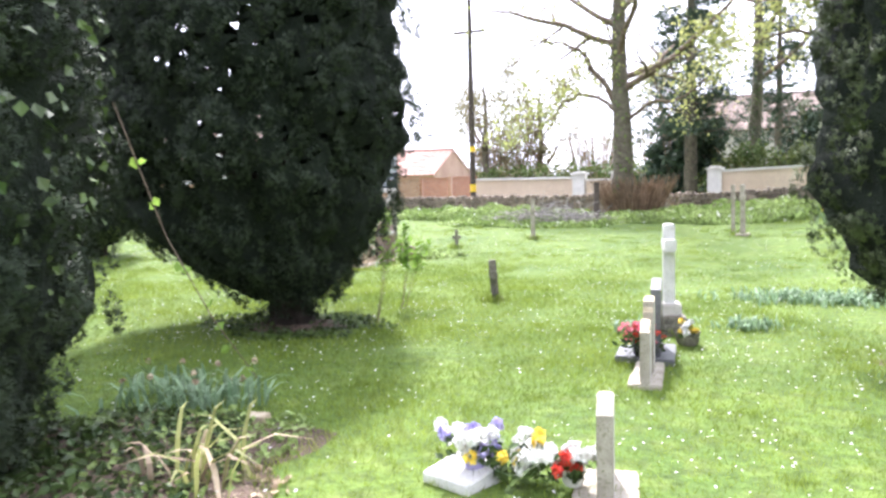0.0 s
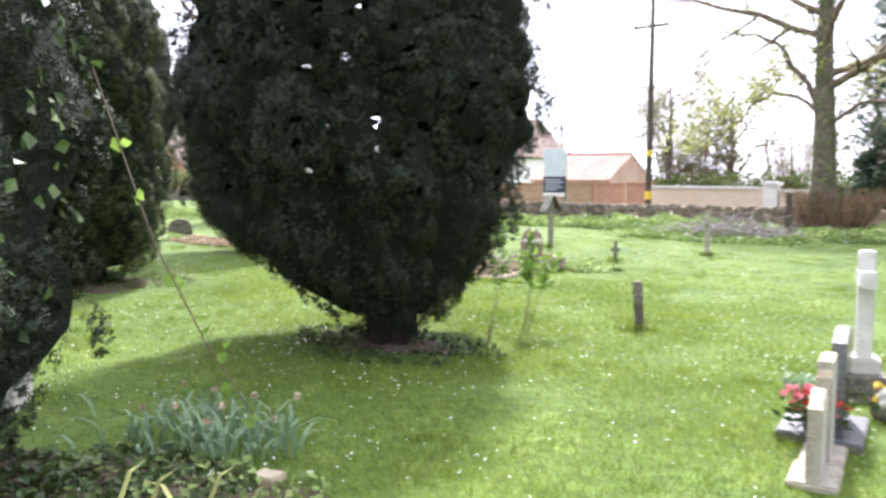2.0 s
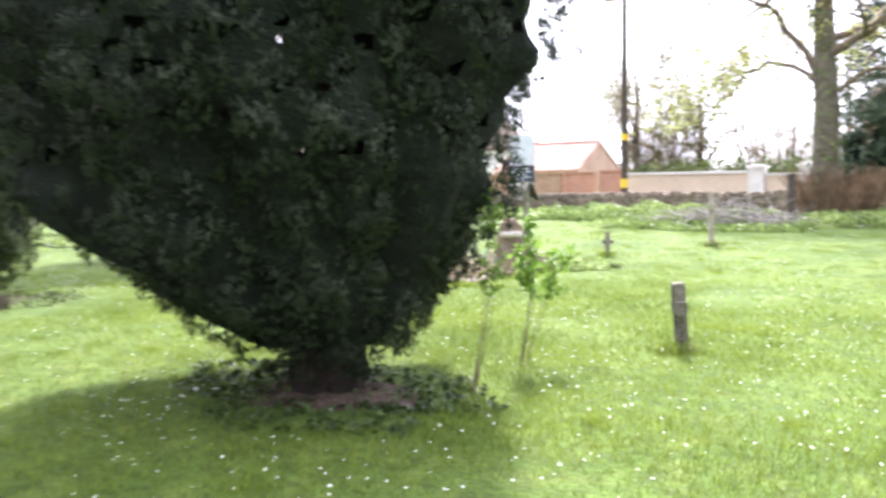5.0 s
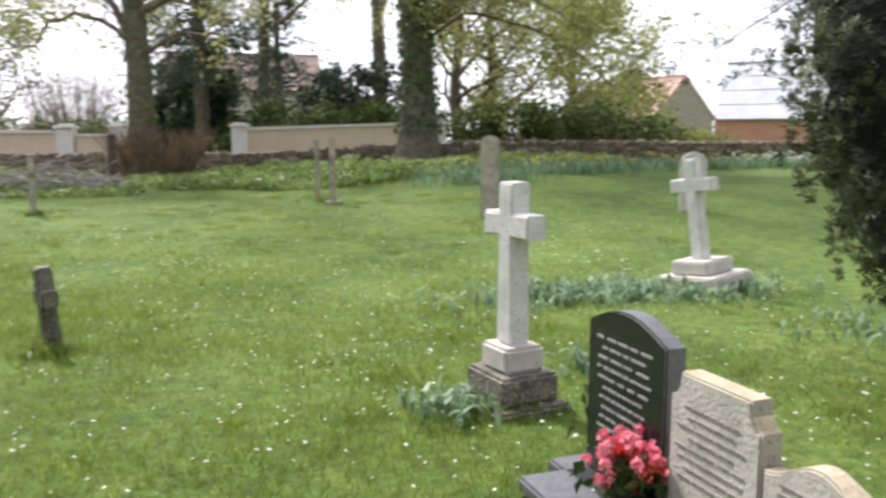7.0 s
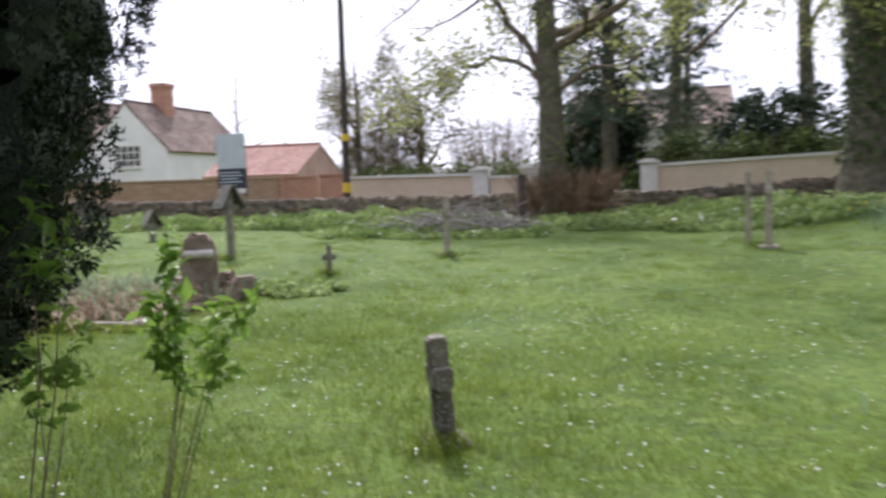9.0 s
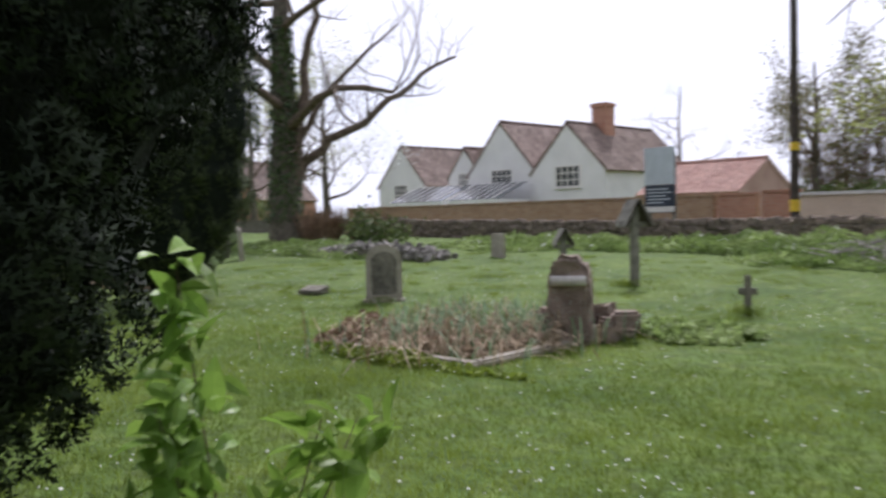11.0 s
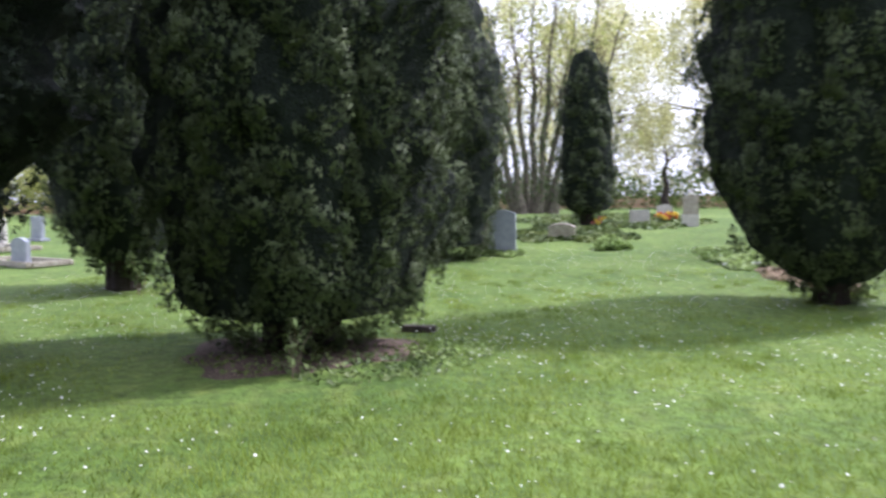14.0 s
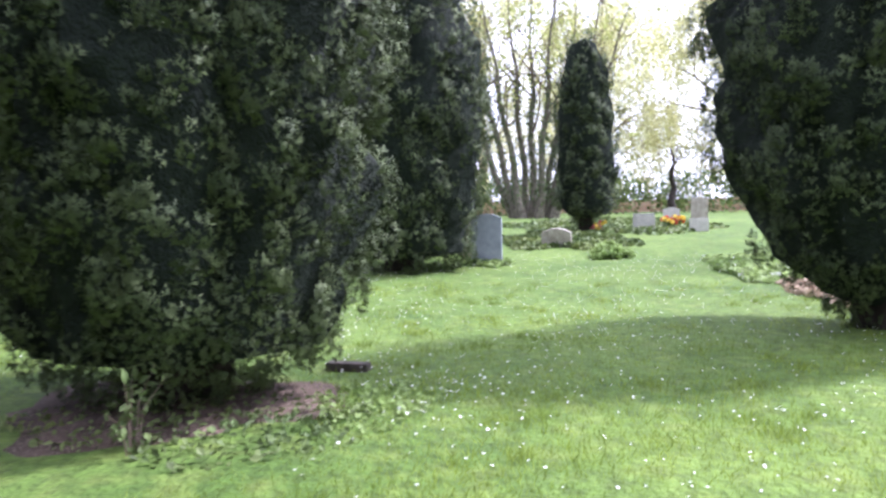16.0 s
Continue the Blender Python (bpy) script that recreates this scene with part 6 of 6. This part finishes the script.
def trailing_ivy():
    """Ivy and bramble hanging on the near yew: broad leaves, and one long bare runner."""
    rng = np.random.default_rng(8)
    root = thing("trailing_ivy", -4.3, 3.6, 0.02, "ivy and bramble with broad glossy leaves trailing over a yew", "ivy")
    n = 300
    a, z = rng.uniform(-0.7, 2.0, n), rng.uniform(0.9, 3.3, n)
    r = np.interp(z, [0.5, 1.2, 2.2, 3.4], [1.15, 1.42, 1.62, 1.6]) + rng.uniform(0.0, 0.14, n)
    P = np.stack([-0.7 + r * np.cos(a), -0.6 + r * np.sin(a), z], -1)
    N = unit(np.stack([np.cos(a), np.sin(a), np.full(n, 0.4)], -1) + rng.normal(size=(n, 3)) * 0.4)
    V, F = leaf_quads(P, N, rng.uniform(0.04, 0.09, n), rng, 1.15)
    part("foliage", mesh_np("foliage", V, F, [M_IVY]), None, root)
    run = [(0.35, 0.75, 2.3), (0.55, 0.95, 1.4), (0.75, 1.15, 0.8), (0.95, 1.35, 0.35)]
    part("runner", join_tubes("runner", [tube(run, [0.006, 0.005, 0.004, 0.003], 4)], M_TWIG), None, root)
    P2 = np.array([(0.5, 0.9, 1.6), (0.62, 1.02, 1.15), (0.72, 1.1, 0.85), (0.8, 1.2, 0.75), (0.83, 1.22, 0.62), (0.92, 1.32, 0.4), (0.45, 0.85, 1.9)])
    V, F = leaf_quads(np.repeat(P2, 2, 0) + rng.normal(size=(14, 3)) * 0.035, unit(rng.normal(size=(14, 3))), np.full(14, 0.075), rng, 1.2)
    part("runner_leaves", mesh_np("runner_leaves", V, F, [M_ELDER]), None, root)


trailing_ivy()

# ---- lawn: blades and daisies ----
def lawn_blades():
    rng = np.random.default_rng(99)
    n = 260000
    # a strip either side of the way walked
    t = rng.uniform(0, 1, n)
    cx, cy = np.interp(t, [0, 0.45, 0.7, 1], [-1.0, -3.4, -7.0, -11.5]), np.interp(t, [0, 0.45, 0.7, 1], [4.5, 10.5, 12.6, 12.0])
    x, y = cx + rng.normal(size=n) * 3.0, cy + rng.normal(size=n) * 3.0
    bare = ((x + 5.4) ** 2 + (y - 8.55) ** 2 < 0.6) | (((x + 12.4) / 1.6) ** 2 + ((y - 8.95) / 1.2) ** 2 < 1)
    x, y = x[~bare], y[~bare]
    n = len(x)
    a = rng.uniform(0, 6.283, n)
    lush = 0.5 + 0.5 * np.sin(x * 1.9 + 1.2 * np.sin(y * 1.1)) * np.sin(y * 1.6 + x * 0.5)
    h = rng.uniform(0.022, 0.058, n) * (0.7 + 0.7 * lush)
    w = rng.uniform(0.002, 0.0038, n)
    z = height_at(x, y) - 0.012
    b = np.stack([x, y, z], -1)
    s = np.stack([np.cos(a), np.sin(a), np.zeros(n)], -1) * w[:, None]
    tip = b + np.stack([rng.normal(size=n) * 0.5 * h, rng.normal(size=n) * 0.5 * h, h], -1)
    V = np.stack([b - s, b + s, tip], 1).reshape(-1, 3)
    # darker uneven tussocks
    c = 1100
    tx, ty = rng.uniform(-20, 3, c), rng.uniform(3.5, 24, c)
    ok = (np.hypot(tx + 5.6, ty - 8.6) > 1.2) & (np.hypot(tx + 12.5, ty - 9) > 1.9)
    tx, ty = tx[ok], ty[ok]
    g = np.repeat(np.arange(len(tx)), 80)
    wide = rng.uniform(0.06, 0.2, len(tx))[g]
    x, y = tx[g] + rng.normal(size=len(g)) * wide, ty[g] + rng.normal(size=len(g)) * wide * 0.8
    hh = rng.uniform(0.03, 0.085, len(g))
    a = rng.uniform(0, 6.283, len(g))
    b = np.stack([x, y, height_at(x, y) - 0.012], -1)
    s = np.stack([np.cos(a), np.sin(a), np.zeros(len(g))], -1) * 0.003
    tip = b + np.stack([rng.normal(size=len(g)) * 0.5 * hh, rng.normal(size=len(g)) * 0.5 * hh, hh], -1)
    V = np.concatenate([V, np.stack([b - s, b + s, tip], 1).reshape(-1, 3)])
    ob = new("grass", mesh_np("grass", V, np.arange(len(V)).reshape(-1, 3), [M_BLADE]))
    tagged(ob, "short fresh green grass blades of the lawn", "grass", kind="stuff")


def daisies():
    rng = np.random.default_rng(98)
    n = 8200
    cl = 260
    gx, gy = rng.uniform(-24, 2.5, cl), rng.uniform(3, 22, cl)
    k = rng.integers(0, cl, n)
    loose = rng.uniform(0, 1, n) < 0.35
    x = np.where(loose, rng.uniform(-22, 2, n), gx[k] + rng.normal(size=n) * 0.55)
    y = np.where(loose, rng.uniform(3.5, 20, n), gy[k] + rng.normal(size=n) * 0.45)
    bare = ((x + 5.4) ** 2 + (y - 8.55) ** 2 < 1.2) | (((x + 12.4) / 1.9) ** 2 + ((y - 8.95) / 1.5) ** 2 < 1)
    x, y = x[~bare], y[~bare]
    n = len(x)
    c = np.stack([x, y, height_at(x, y) + rng.uniform(0.02, 0.05, n)], -1)
    r = rng.uniform(0.0062, 0.0128, n)
    tilt = unit(np.stack([rng.normal(size=n) * 0.35, rng.normal(size=n) * 0.35, np.ones(n)], -1))
    u, w = frames_for(tilt, rng)
    V = np.empty((n, 13, 3))
    for i in range(8):
        a = i * math.pi / 4
        q = r if i % 2 == 0 else r * 0.8
        V[:, i] = c + (u * math.cos(a) + w * math.sin(a)) * q[:, None]
    for i in range(4):
        a = i * math.pi / 2
        V[:, 8 + i] = c + tilt * 0.002 + (u * math.cos(a) + w * math.sin(a)) * (r * 0.34)[:, None]
    V[:, 12] = c + tilt * 0.0035
    i = np.arange(n)[:, None] * 13
    petals = [i + np.array([[12, j, (j + 1) % 8]]) for j in range(8)]
    eye = [i + np.array([[12, 8 + j, 8 + (j + 1) % 4]]) for j in range(4)]
    F = np.concatenate(petals + eye)
    idx = np.zeros(len(F), dtype=np.int32)
    idx[n * 8:] = 1
    V[:, 12] += tilt * 0.001
    ob = new("daisies", mesh_np("daisies", V.reshape(-1, 3), F, [M_WHITEPETAL, M_YELLOWPETAL], idx))
    tagged(ob, "daisies scattered in drifts over the lawn", "daisies", kind="stuff")


lawn_blades()
daisies()
